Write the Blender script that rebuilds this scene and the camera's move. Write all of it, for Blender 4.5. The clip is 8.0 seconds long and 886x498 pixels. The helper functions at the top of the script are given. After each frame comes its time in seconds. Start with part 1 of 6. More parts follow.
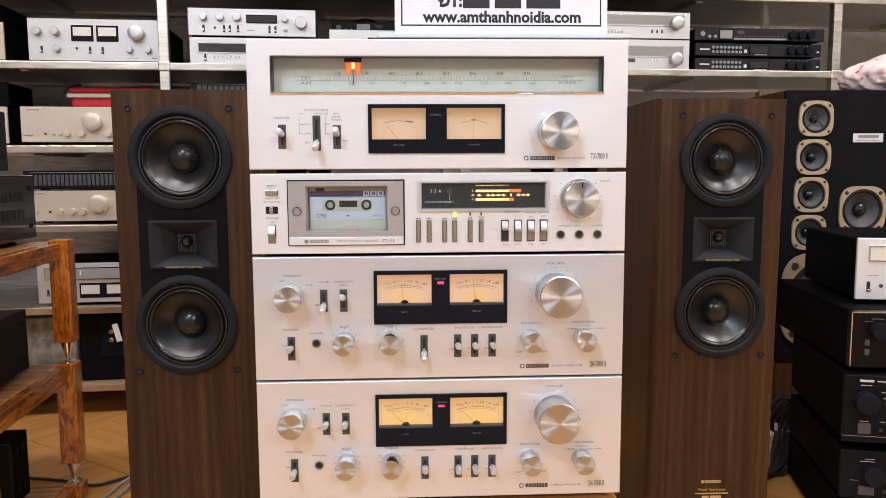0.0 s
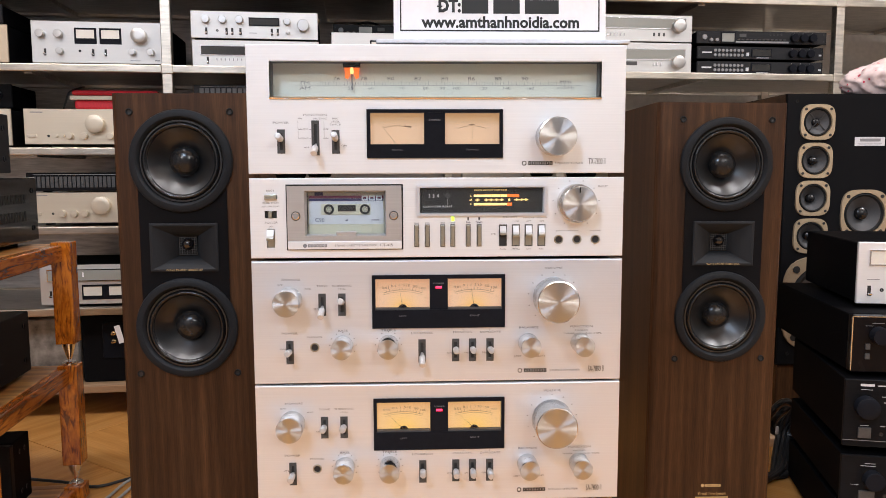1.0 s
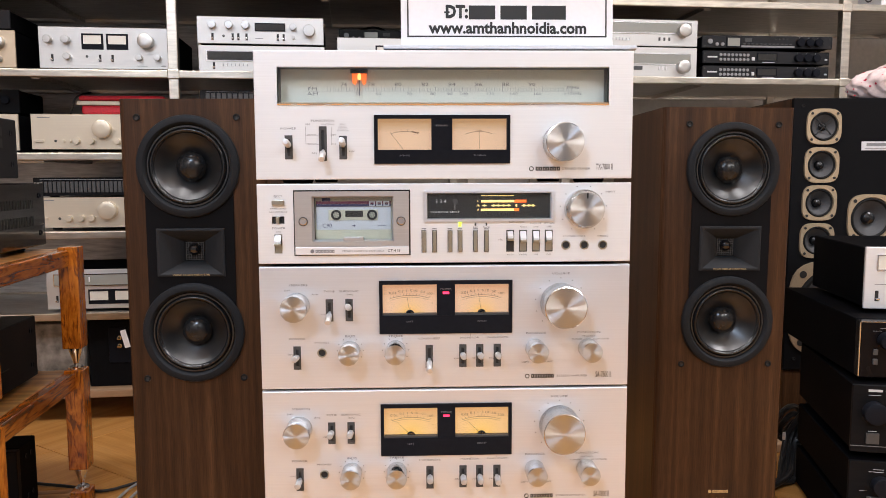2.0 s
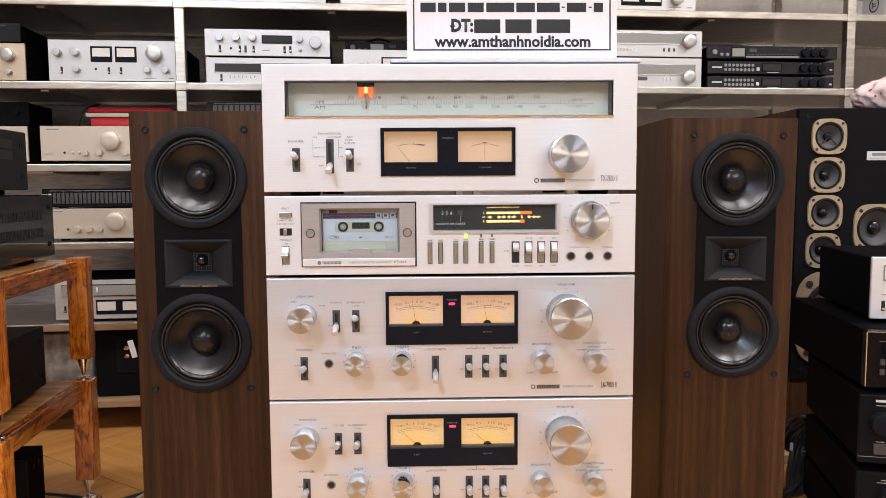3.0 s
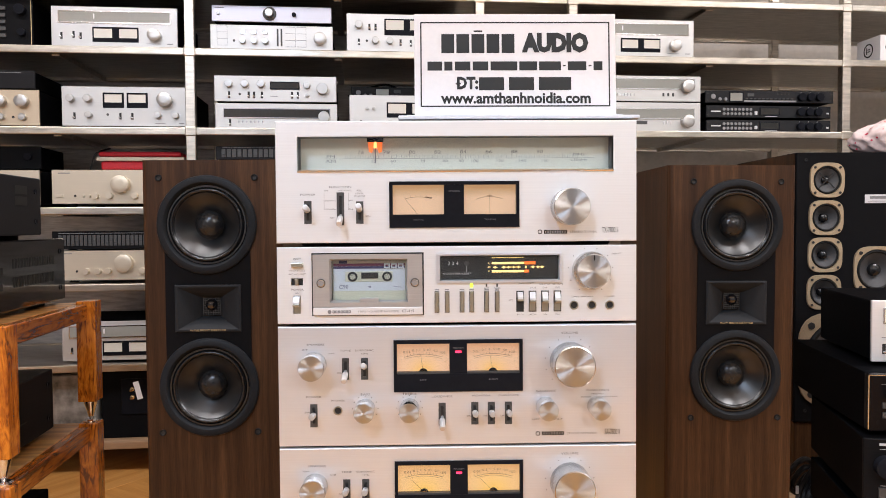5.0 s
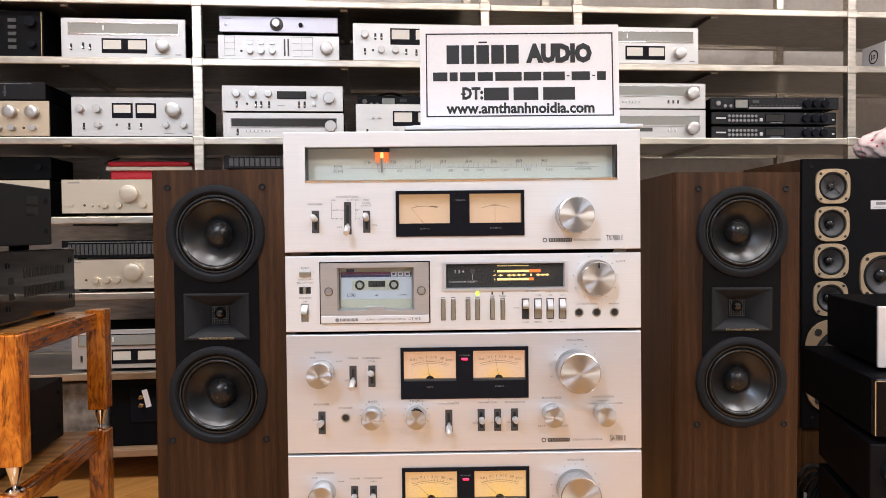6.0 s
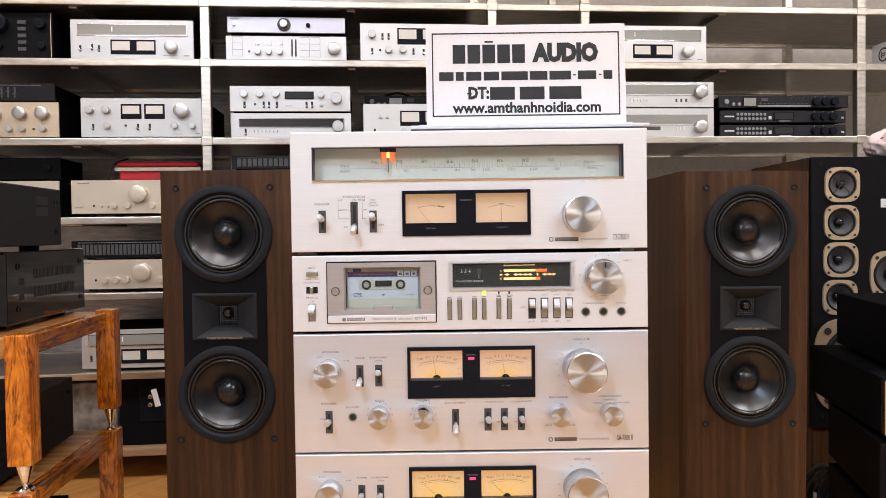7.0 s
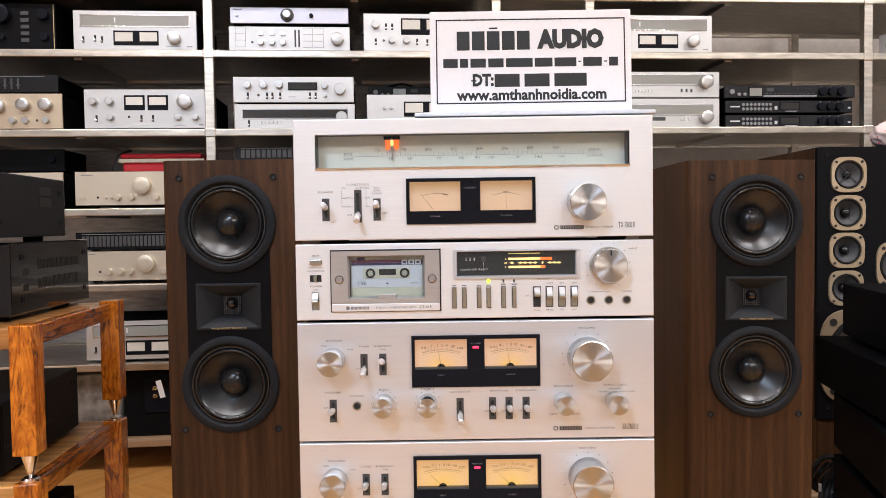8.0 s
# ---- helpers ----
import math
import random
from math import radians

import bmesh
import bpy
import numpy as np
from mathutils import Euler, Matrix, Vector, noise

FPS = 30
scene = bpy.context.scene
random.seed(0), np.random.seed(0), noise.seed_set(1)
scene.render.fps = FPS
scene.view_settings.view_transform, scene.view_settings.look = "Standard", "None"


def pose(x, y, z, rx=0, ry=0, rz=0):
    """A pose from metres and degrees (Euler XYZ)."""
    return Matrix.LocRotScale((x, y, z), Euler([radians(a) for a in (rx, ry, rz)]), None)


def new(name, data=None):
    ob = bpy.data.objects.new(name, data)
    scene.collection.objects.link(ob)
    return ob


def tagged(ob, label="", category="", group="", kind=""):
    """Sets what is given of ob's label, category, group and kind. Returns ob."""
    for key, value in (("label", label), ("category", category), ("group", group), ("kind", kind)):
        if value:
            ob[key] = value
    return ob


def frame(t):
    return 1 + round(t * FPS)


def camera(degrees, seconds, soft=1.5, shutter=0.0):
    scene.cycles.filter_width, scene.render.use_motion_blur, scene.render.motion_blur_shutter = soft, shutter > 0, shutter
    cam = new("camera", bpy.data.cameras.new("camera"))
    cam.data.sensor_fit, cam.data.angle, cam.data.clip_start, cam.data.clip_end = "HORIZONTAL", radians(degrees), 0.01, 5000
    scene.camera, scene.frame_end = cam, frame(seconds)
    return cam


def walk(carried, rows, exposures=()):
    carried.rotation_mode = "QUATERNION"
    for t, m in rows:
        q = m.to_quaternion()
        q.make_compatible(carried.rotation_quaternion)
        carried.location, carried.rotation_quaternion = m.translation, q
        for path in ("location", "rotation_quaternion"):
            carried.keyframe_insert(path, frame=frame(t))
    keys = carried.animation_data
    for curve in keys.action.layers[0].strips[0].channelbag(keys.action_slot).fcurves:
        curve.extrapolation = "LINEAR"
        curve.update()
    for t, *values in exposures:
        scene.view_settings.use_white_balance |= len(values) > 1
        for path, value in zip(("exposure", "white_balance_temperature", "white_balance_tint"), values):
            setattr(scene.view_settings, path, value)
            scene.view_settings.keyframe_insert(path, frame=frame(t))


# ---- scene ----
cam = camera(61.71, 8.0, soft=0.9)
PATH = [
    (0, pose(-0.0340, -0.8297, 0.8940, 84.023, 0.296, -2.576)),
    (0.5, pose(-0.0292, -0.8296, 0.8958, 84.047, 0.245, -2.445)),
    (1, pose(-0.0284, -0.8323, 0.8976, 84.143, 0.194, -2.321)),
    (1.5, pose(-0.0308, -0.8315, 0.8982, 84.287, 0.183, -2.183)),
    (3, pose(-0.0320, -0.8381, 0.9016, 85.218, 0.342, -1.548)),
    (3.5, pose(-0.0325, -0.8460, 0.9044, 85.891, 0.327, -1.432)),
    (4, pose(-0.0326, -0.8588, 0.9126, 86.660, 0.279, -1.394)),
    (4.5, pose(-0.0338, -0.8633, 0.9150, 87.474, 0.297, -1.387)),
    (5, pose(-0.0369, -0.8632, 0.9179, 88.088, 0.398, -1.335)),
    (6.5, pose(-0.0357, -0.8770, 0.9198, 88.696, 0.733, -0.511)),
    (7, pose(-0.0345, -0.8744, 0.9198, 88.615, 0.784, -0.214)),
    (7.5, pose(-0.0348, -0.8706, 0.9166, 88.408, 0.801, 0.001)),
    (8, pose(-0.0351, -0.8692, 0.9142, 88.065, 0.851, 0.082)),
]
walk(cam, PATH, exposures=[(0.0, 0.0), (8.0, 0.0)])

FLOOR = 0.10            # height of the floor
SHELF = pose(-0.795, 1.602, 0, 0, 0, 4.9)   # the rack shelving: x along it, y into it

# ---- light ----
world = bpy.data.worlds.new("room_world")
world.use_nodes = True
world.node_tree.nodes["Background"].inputs[0].default_value = (0.9, 0.95, 1.0, 1)
world.node_tree.nodes["Background"].inputs[1].default_value = 0.01
scene.world = world


def tube(name, m, sx, sy, watts, color):
    lamp = bpy.data.lights.new(name, "AREA")
    lamp.shape, lamp.size, lamp.size_y = "RECTANGLE", sx, sy
    lamp.energy, lamp.color = watts, color
    ob = new(name, lamp)
    ob.matrix_world = m
    return ob


CEILING = 2.75
COOL, NEUTRAL, WARM = (0.71, 0.96, 1.32), (0.98, 0.95, 0.98), (0.95, 0.96, 0.97)
# place, power, colour and length of each ceiling tube
LAMPS = [(-0.85, -2.0, 43, COOL, 0.5), (1.1, -3.4, 70, WARM, 0.5), (-1.5, 0.25, 26, NEUTRAL, 1.2), (-0.45, 0.0, 14, NEUTRAL, 0.6), (0.62, 0.05, 15, NEUTRAL, 0.6), (2.3, 0.25, 50, NEUTRAL, 1.2), (-1.9, -3.3, 49, NEUTRAL, 1.2), (2.4, -2.8, 46, WARM, 1.2)]
for lx, ly, watts, tone, long in LAMPS:
    tube("tube_light", pose(lx, ly, CEILING - 0.085, 0, 0, 4.9), long, 0.16, watts, tone)


# ---- materials ----
def material(name, color, rough=0.5, metal=0.0, spec=0.5, coat=0.0):
    mat = bpy.data.materials.new(name)
    mat.use_nodes = True
    b = mat.node_tree.nodes["Principled BSDF"]
    b.inputs["Base Color"].default_value = (*color, 1)
    b.inputs["Roughness"].default_value = rough
    b.inputs["Metallic"].default_value = metal
    b.inputs["Specular IOR Level"].default_value = spec
    b.inputs["Coat Weight"].default_value = coat
    b.inputs["Coat Roughness"].default_value = 0.12
    return mat, mat.node_tree.nodes, mat.node_tree.links, b


def coords(nodes, links, scale, rot=(0, 0, 0)):
    c = nodes.new("ShaderNodeTexCoord")
    m = nodes.new("ShaderNodeMapping")
    m.inputs["Scale"].default_value = scale
    m.inputs["Rotation"].default_value = rot
    links.new(c.outputs["Object"], m.inputs["Vector"])
    return m.outputs["Vector"]


def noise_tex(nodes, links, vec, scale, detail=4, dist=0.0, rough=0.55):
    n = nodes.new("ShaderNodeTexNoise")
    n.inputs["Scale"].default_value = scale
    n.inputs["Detail"].default_value = detail
    n.inputs["Roughness"].default_value = rough
    n.inputs["Distortion"].default_value = dist
    links.new(vec, n.inputs["Vector"])
    return n.outputs["Fac"]


def ramp(nodes, links, fac, stops):
    r = nodes.new("ShaderNodeValToRGB")
    el = r.color_ramp.elements
    while len(el) < len(stops):
        el.new(0.5)
    for e, (p, c) in zip(el, stops):
        e.position, e.color = p, (*c, 1)
    links.new(fac, r.inputs["Fac"])
    return r.outputs["Color"]


def mul(c, k):
    return tuple(min(1, v * k) for v in c)


def grained(name, color, rough=0.5, metal=0.0, amount=0.12, scale=(30, 30, 30), bump=0.0, spec=0.5, coat=0.0, wear=0.08):
    """A surface with grain and slow stains in its colour, gloss and relief."""
    mat, n, l, b = material(name, color, rough, metal, spec, coat)
    v = coords(n, l, scale)
    fine = noise_tex(n, l, v, 6.0, 6)
    slow = noise_tex(n, l, coords(n, l, (1, 1, 1)), 5.0, 3)
    c1 = ramp(n, l, fine, [(0.3, mul(color, 1 - amount)), (0.7, mul(color, 1 + amount))])
    mix = n.new("ShaderNodeMix")
    mix.data_type, mix.blend_type = "RGBA", "MULTIPLY"
    mix.inputs["Factor"].default_value = 1
    c2 = ramp(n, l, slow, [(0.3, (1 - amount * 0.7,) * 3), (0.7, (1, 1, 1))])
    l.new(c1, mix.inputs["A"]), l.new(c2, mix.inputs["B"])
    l.new(mix.outputs["Result"], b.inputs["Base Color"])
    mr = n.new("ShaderNodeMapRange")
    mr.inputs["To Min"].default_value, mr.inputs["To Max"].default_value = max(0.02, rough - wear), min(1, rough + wear)
    l.new(slow, mr.inputs["Value"]), l.new(mr.outputs["Result"], b.inputs["Roughness"])
    if bump:
        bp = n.new("ShaderNodeBump")
        bp.inputs["Strength"].default_value, bp.inputs["Distance"].default_value = bump, 0.002
        l.new(fine, bp.inputs["Height"]), l.new(bp.outputs["Normal"], b.inputs["Normal"])
    return mat


def wood(name, dark, mid, light, along="z", rough=0.35, size=1.0, swirl=2.0, coat=0.0, fine=0.5, across="x", bands=0.45, spec=0.5):
    """Veneer or solid wood with the grain running along one axis."""
    mat, n, l, b = material(name, mid, rough, spec=spec, coat=coat)
    ax = {"x": (0.07, 1, 1), "y": (1, 0.07, 1), "z": (1, 1, 0.05)}[along]
    v = coords(n, l, tuple(a * 14 * size for a in ax))
    info = n.new("ShaderNodeObjectInfo")
    add = n.new("ShaderNodeVectorMath")
    sc = n.new("ShaderNodeVectorMath")
    sc.operation = "SCALE"
    sc.inputs["Scale"].default_value = 37.0
    comb = n.new("ShaderNodeCombineXYZ")
    for k in "XYZ":
        l.new(info.outputs["Random"], comb.inputs[k])
    l.new(comb.outputs[0], sc.inputs[0]), l.new(v, add.inputs[0]), l.new(sc.outputs[0], add.inputs[1])
    big = noise_tex(n, l, add.outputs[0], 1.1, 5, swirl)
    w = n.new("ShaderNodeTexWave")
    w.wave_type, w.bands_direction = "BANDS", across.upper()
    w.inputs["Scale"].default_value, w.inputs["Distortion"].default_value = 0.7, 9.0
    w.inputs["Detail"].default_value, w.inputs["Detail Scale"].default_value = 3, 1.2
    l.new(add.outputs[0], w.inputs["Vector"])
    v2 = coords(n, l, tuple(a * 160 * size for a in ax))
    pores = noise_tex(n, l, v2, 2.0, 4)
    mx = n.new("ShaderNodeMix")
    mx.inputs["Factor"].default_value = bands
    l.new(big, mx.inputs["A"]), l.new(w.outputs["Fac"], mx.inputs["B"])
    c1 = ramp(n, l, mx.outputs["Result"], [(0.2, dark), (0.5, mid), (0.8, light)])
    c2 = ramp(n, l, pores, [(0.35, (1 - fine,) * 3), (0.6, (1, 1, 1))])
    mix = n.new("ShaderNodeMix")
    mix.data_type, mix.blend_type = "RGBA", "MULTIPLY"
    mix.inputs["Factor"].default_value = 1
    l.new(c1, mix.inputs["A"]), l.new(c2, mix.inputs["B"])
    l.new(mix.outputs["Result"], b.inputs["Base Color"])
    bp = n.new("ShaderNodeBump")
    bp.inputs["Strength"].default_value, bp.inputs["Distance"].default_value = 0.12, 0.001
    l.new(pores, bp.inputs["Height"]), l.new(bp.outputs["Normal"], b.inputs["Normal"])
    return mat


def burl(name, dark, mid, light, scale):
    """Polished rosewood: flowing figure with thin dark veins under a clear lacquer."""
    mat, n, l, b = material(name, mid, 0.22, coat=0.5)
    v = coords(n, l, scale)
    info, sh = n.new("ShaderNodeObjectInfo"), n.new("ShaderNodeVectorMath")
    l.new(v, sh.inputs[0])
    k = n.new("ShaderNodeMath")
    k.operation = "MULTIPLY"
    k.inputs[1].default_value = 23.0
    l.new(info.outputs["Random"], k.inputs[0]), l.new(k.outputs[0], sh.inputs[1])
    flow = noise_tex(n, l, sh.outputs[0], 1.0, 2, 1.6)
    st = n.new("ShaderNodeVectorMath")
    st.operation = "MULTIPLY"
    st.inputs[1].default_value = (4.2, 4.2, 1.5) if scale[1] > scale[2] else (4.2, 1.5, 4.2)
    l.new(sh.outputs[0], st.inputs[0])
    swirl = noise_tex(n, l, st.outputs[0], 1.0, 4, 3.2)
    base = ramp(n, l, flow, [(0.30, mid), (0.5, light), (0.72, mid)])
    vein = ramp(n, l, swirl, [(0.36, tuple(0.15 + 0.85 * d / q for d, q in zip(dark, mid))), (0.46, (0.78, 0.66, 0.55)), (0.56, (1, 1, 1)), (0.70, (1.0, 1.0, 1.0))])
    fine = noise_tex(n, l, coords(n, l, tuple(s * 9 for s in scale)), 1.0, 5)
    speck = ramp(n, l, fine, [(0.32, (0.72, 0.66, 0.6)), (0.55, (1, 1, 1))])
    out = base
    for other in (vein, speck):
        mix = n.new("ShaderNodeMix")
        mix.data_type, mix.blend_type = "RGBA", "MULTIPLY"
        mix.inputs["Factor"].default_value = 1
        l.new(out, mix.inputs["A"]), l.new(other, mix.inputs["B"])
        out = mix.outputs["Result"]
    l.new(out, b.inputs["Base Color"])
    return mat


def brushed(name, color, rough, aniso, metal=1.0, radial=False, streak=0.06):
    """Brushed metal: straight along x, or turned round the part's own y axis."""
    mat, n, l, b = material(name, color, rough, metal)
    b.inputs["Anisotropic"].default_value = aniso
    if radial:
        t = n.new("ShaderNodeTangent")
        t.direction_type, t.axis = "RADIAL", "Y"
        l.new(t.outputs[0], b.inputs["Tangent"])
    else:
        t = n.new("ShaderNodeCombineXYZ")
        t.inputs[0].default_value = 1
        l.new(t.outputs[0], b.inputs["Tangent"])
        v = coords(n, l, (6, 900, 900))
        f = noise_tex(n, l, v, 1.0, 4)
        l.new(ramp(n, l, f, [(0.3, mul(color, 1 - streak)), (0.7, mul(color, 1 + streak))]), b.inputs["Base Color"])
        slow = noise_tex(n, l, coords(n, l, (2, 2, 9)), 3.0, 3)
        mr = n.new("ShaderNodeMapRange")
        mr.inputs["To Min"].default_value, mr.inputs["To Max"].default_value = rough - 0.05, rough + 0.05
        l.new(slow, mr.inputs["Value"]), l.new(mr.outputs["Result"], b.inputs["Roughness"])
    return mat


def glow(name, inner, outer, top, reach, edge, strength):
    """A backlit translucent plate; the bulb's pool of light at its lower middle and the lamp hood's shade on the strip
    over the edge height are painted into its emission colour.
    """
    mat, n, l, b = material(name, (0.22, 0.18, 0.13), 0.6)
    c = n.new("ShaderNodeTexCoord")
    ln = n.new("ShaderNodeVectorMath")
    ln.operation = "LENGTH"
    l.new(c.outputs["Object"], ln.inputs[0])
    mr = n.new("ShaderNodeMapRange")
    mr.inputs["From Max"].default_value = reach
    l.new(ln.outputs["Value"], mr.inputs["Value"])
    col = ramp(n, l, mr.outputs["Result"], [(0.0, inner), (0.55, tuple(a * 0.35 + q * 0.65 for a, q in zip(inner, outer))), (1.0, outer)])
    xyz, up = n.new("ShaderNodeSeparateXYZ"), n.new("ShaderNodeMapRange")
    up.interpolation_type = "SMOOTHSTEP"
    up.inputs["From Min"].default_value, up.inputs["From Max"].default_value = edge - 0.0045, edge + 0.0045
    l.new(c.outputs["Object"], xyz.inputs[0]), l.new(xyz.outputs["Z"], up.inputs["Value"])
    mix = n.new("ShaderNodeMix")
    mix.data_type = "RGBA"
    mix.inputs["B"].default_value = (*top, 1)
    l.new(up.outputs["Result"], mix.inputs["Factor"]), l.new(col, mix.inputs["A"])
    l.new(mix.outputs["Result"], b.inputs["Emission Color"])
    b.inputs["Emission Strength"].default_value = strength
    return mat


def lit(name, color, strength):
    mat, n, l, b = material(name, color, 0.5)
    b.inputs["Emission Color"].default_value = (*color, 1)
    b.inputs["Emission Strength"].default_value = strength
    return mat


def pane_material(name, tint):
    mat, n, l, b = material(name, tint, 0.05)
    tr, gl, fr, mx = (n.new("ShaderNode" + k) for k in ("BsdfTransparent", "BsdfGlossy", "Fresnel", "MixShader"))
    tr.inputs[0].default_value = (*tint, 1)
    gl.inputs["Roughness"].default_value = 0.03
    fr.inputs[0].default_value = 1.5
    l.new(fr.outputs[0], mx.inputs[0]), l.new(tr.outputs[0], mx.inputs[1]), l.new(gl.outputs[0], mx.inputs[2])
    l.new(mx.outputs[0], n["Material Output"].inputs["Surface"])
    return mat


M_PANEL = brushed("brushed_silver_panel", (0.79, 0.81, 0.85), 0.46, 0.93, 0.55, streak=0.025)
M_PANEL_MATT = brushed("satin_silver_panel", (0.79, 0.805, 0.82), 0.5, 0.3, 0.4, streak=0.03)
M_KNOB = brushed("turned_aluminium", (0.54, 0.55, 0.555), 0.38, 0.97, 1.0, radial=True)
M_KNOB_SMALL = grained("satin_aluminium", (0.52, 0.51, 0.49), 0.34, 0.85, 0.03)
M_KNOB_SIDE = brushed("knob_side", (0.66, 0.65, 0.635), 0.25, 0.7, 1.0, radial=True)
M_CHROME = grained("chrome", (0.85, 0.85, 0.86), 0.12, 1.0, 0.04)
M_SLOT = grained("slot_grey", (0.06, 0.06, 0.06), 0.5, 0, 0.1)
M_SLOT_IN = grained("slot_black", (0.012, 0.012, 0.012), 0.6)
M_BEZEL = grained("bezel_black", (0.011, 0.012, 0.016), 0.3, 0, 0.1, spec=0.05)
M_CASE = grained("case_black_steel", (0.005, 0.005, 0.006), 0.62, 0.0, 0.15, (60, 60, 60), 0.1, spec=0.02)
M_CASE_GREY = grained("case_grey_steel", (0.022, 0.022, 0.024), 0.45, 0.0, 0.15, (60, 60, 60), 0.1, spec=0.05)
M_RUBBER = grained("black_rubber", (0.02, 0.02, 0.02), 0.6, 0, 0.2, (80, 80, 80), 0.1, spec=0.05)
M_PRINT = grained("dark_grey_print", (0.20, 0.20, 0.21), 0.6, 0, 0.05)
M_PRINT_BLACK = grained("black_print", (0.006, 0.006, 0.006), 0.55, 0, 0.05)
M_PRINT_PALE = grained("pale_print", (0.6, 0.6, 0.62), 0.6, 0, 0.05)
M_PRINT_GOLD = grained("gold_print", (0.62, 0.47, 0.24), 0.4, 0.5, 0.1)
M_SOCKET = grained("grey_socket", (0.27, 0.27, 0.275), 0.5, 0.2)
M_DIALPRINT = grained("grey_dial_print", (0.24, 0.24, 0.23), 0.6)
M_LEVER = grained("satin_lever", (0.56, 0.545, 0.53), 0.3, 0.45, 0.05)
M_PRINT_DIM = grained("dim_print", (0.22, 0.22, 0.24), 0.6)
M_SCALE = grained("meter_scale_brown", (0.20, 0.10, 0.05), 0.6, 0, 0.05)
M_DIAL = grained("dial_plate_cream", (0.76, 0.75, 0.67), 0.5, 0, 0.02)
M_GLASS = pane_material("clear_pane", (0.96, 0.97, 0.96))
# meter plates: bulb pool (inner, outer) and hood shade (top) painted as emission colours
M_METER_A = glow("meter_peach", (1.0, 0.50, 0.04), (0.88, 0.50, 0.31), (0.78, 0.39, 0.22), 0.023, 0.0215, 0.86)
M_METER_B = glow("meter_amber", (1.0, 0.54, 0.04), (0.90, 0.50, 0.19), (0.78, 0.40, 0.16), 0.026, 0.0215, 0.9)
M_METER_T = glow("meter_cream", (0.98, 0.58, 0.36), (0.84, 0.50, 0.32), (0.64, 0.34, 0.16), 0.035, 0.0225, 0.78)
M_LED_RED = lit("led_red", (1.0, 0.03, 0.10), 2.0)
M_LED_GREEN = lit("led_green", (0.55, 1.0, 0.05), 2.0)
M_BAR_ORANGE = lit("level_orange", (1.0, 0.16, 0.02), 1.2)
M_BAR_YELLOW = lit("level_yellow", (1.0, 0.70, 0.25), 1.45)
M_POINTER = lit("pointer_orange", (0.9, 0.17, 0.03), 0.9)
M_POINTER_HOT = lit("pointer_filament", (1.0, 0.45, 0.14), 2.4)
M_WALNUT = wood("walnut_veneer", (0.014, 0.0052, 0.0021), (0.051, 0.0220, 0.0088), (0.108, 0.0505, 0.0200), "z", 0.42, 1.6, 0.6, 0.0, 0.35, bands=0.12, spec=0.22)
M_ROSEWOOD = burl("rosewood", (0.07, 0.014, 0.003), (0.42, 0.108, 0.008), (0.68, 0.220, 0.017), (12, 12, 6))
M_ROSEWOOD_Y = burl("rosewood_rail", (0.08, 0.018, 0.004), (0.33, 0.085, 0.010), (0.55, 0.170, 0.018), (14, 4, 14))
M_BOARD = wood("honey_board", (0.28, 0.11, 0.03), (0.45, 0.2, 0.055), (0.6, 0.3, 0.09), "x", 0.3, 0.8, 1.5, 0.3, 0.2, "y")
M_CHIP = wood("beech_board", (0.33, 0.2, 0.11), (0.42, 0.27, 0.16), (0.5, 0.34, 0.21), "x", 0.5, 1, 0.5, 0, 0.15, "y")
M_BAFFLE = grained("baffle_black", (0.007, 0.007, 0.008), 0.45, 0, 0.15, (90, 90, 90), 0.08, spec=0.05)
M_GASKET = grained("gasket_rubber", (0.019, 0.020, 0.022), 0.42, 0, 0.12, (70, 70, 70), 0.08, spec=0.05)
M_SURROUND = grained("glossy_surround", (0.008, 0.008, 0.009), 0.26, 0, 0.08, spec=0.5)
M_CONE = grained("cone_black", (0.010, 0.0105, 0.0115), 0.34, 0, 0.1, (20, 20, 20), spec=0.8)
M_DUST = grained("dust_cap", (0.012, 0.012, 0.013), 0.22, 0, 0.1, spec=0.4)
M_HORN = grained("horn_plastic", (0.024, 0.025, 0.027), 0.42, 0, 0.08, (70, 70, 70), 0.05, spec=0.05)
M_GOLD = grained("champagne_frame", (0.50, 0.39, 0.26), 0.38, 0.55, 0.08)
M_PAPER_CONE = grained("grey_paper_cone", (0.05, 0.05, 0.053), 0.6, 0, 0.2, (60, 60, 60), 0.2)
M_STEEL = grained("stainless_shelf", (0.62, 0.57, 0.49), 0.34, 1.0, 0.25, (2, 14, 14), 0.0, wear=0.14)
M_STEEL_DULL = grained("stainless_underside", (0.58, 0.55, 0.51), 0.34, 0.9, 0.2, (3, 20, 20))
M_BACKSHEET = grained("grey_backing", (0.56, 0.54, 0.52), 0.42, 0.35, 0.3, (2, 5, 16), 0.05)
M_WALL = grained("beige_plaster", (0.58, 0.53, 0.47), 0.7, 0, 0.08, (8, 8, 8), 0.1)
M_WALL_WHITE = grained("white_plaster", (0.30, 0.30, 0.30), 0.7, 0, 0.06, (8, 8, 8), 0.1)
M_CEIL = grained("ceiling_white", (0.8, 0.8, 0.79), 0.8, 0, 0.03)
M_WHITE = grained("white_card", (0.82, 0.81, 0.82), 0.45, 0, 0.02)
M_ACRYLIC = grained("frosted_acrylic", (0.62, 0.65, 0.70), 0.2, 0, 0.05, spec=0.6)
M_CREAM = brushed("champagne_panel", (0.66, 0.58, 0.46), 0.42, 0.4, 0.6, streak=0.03)
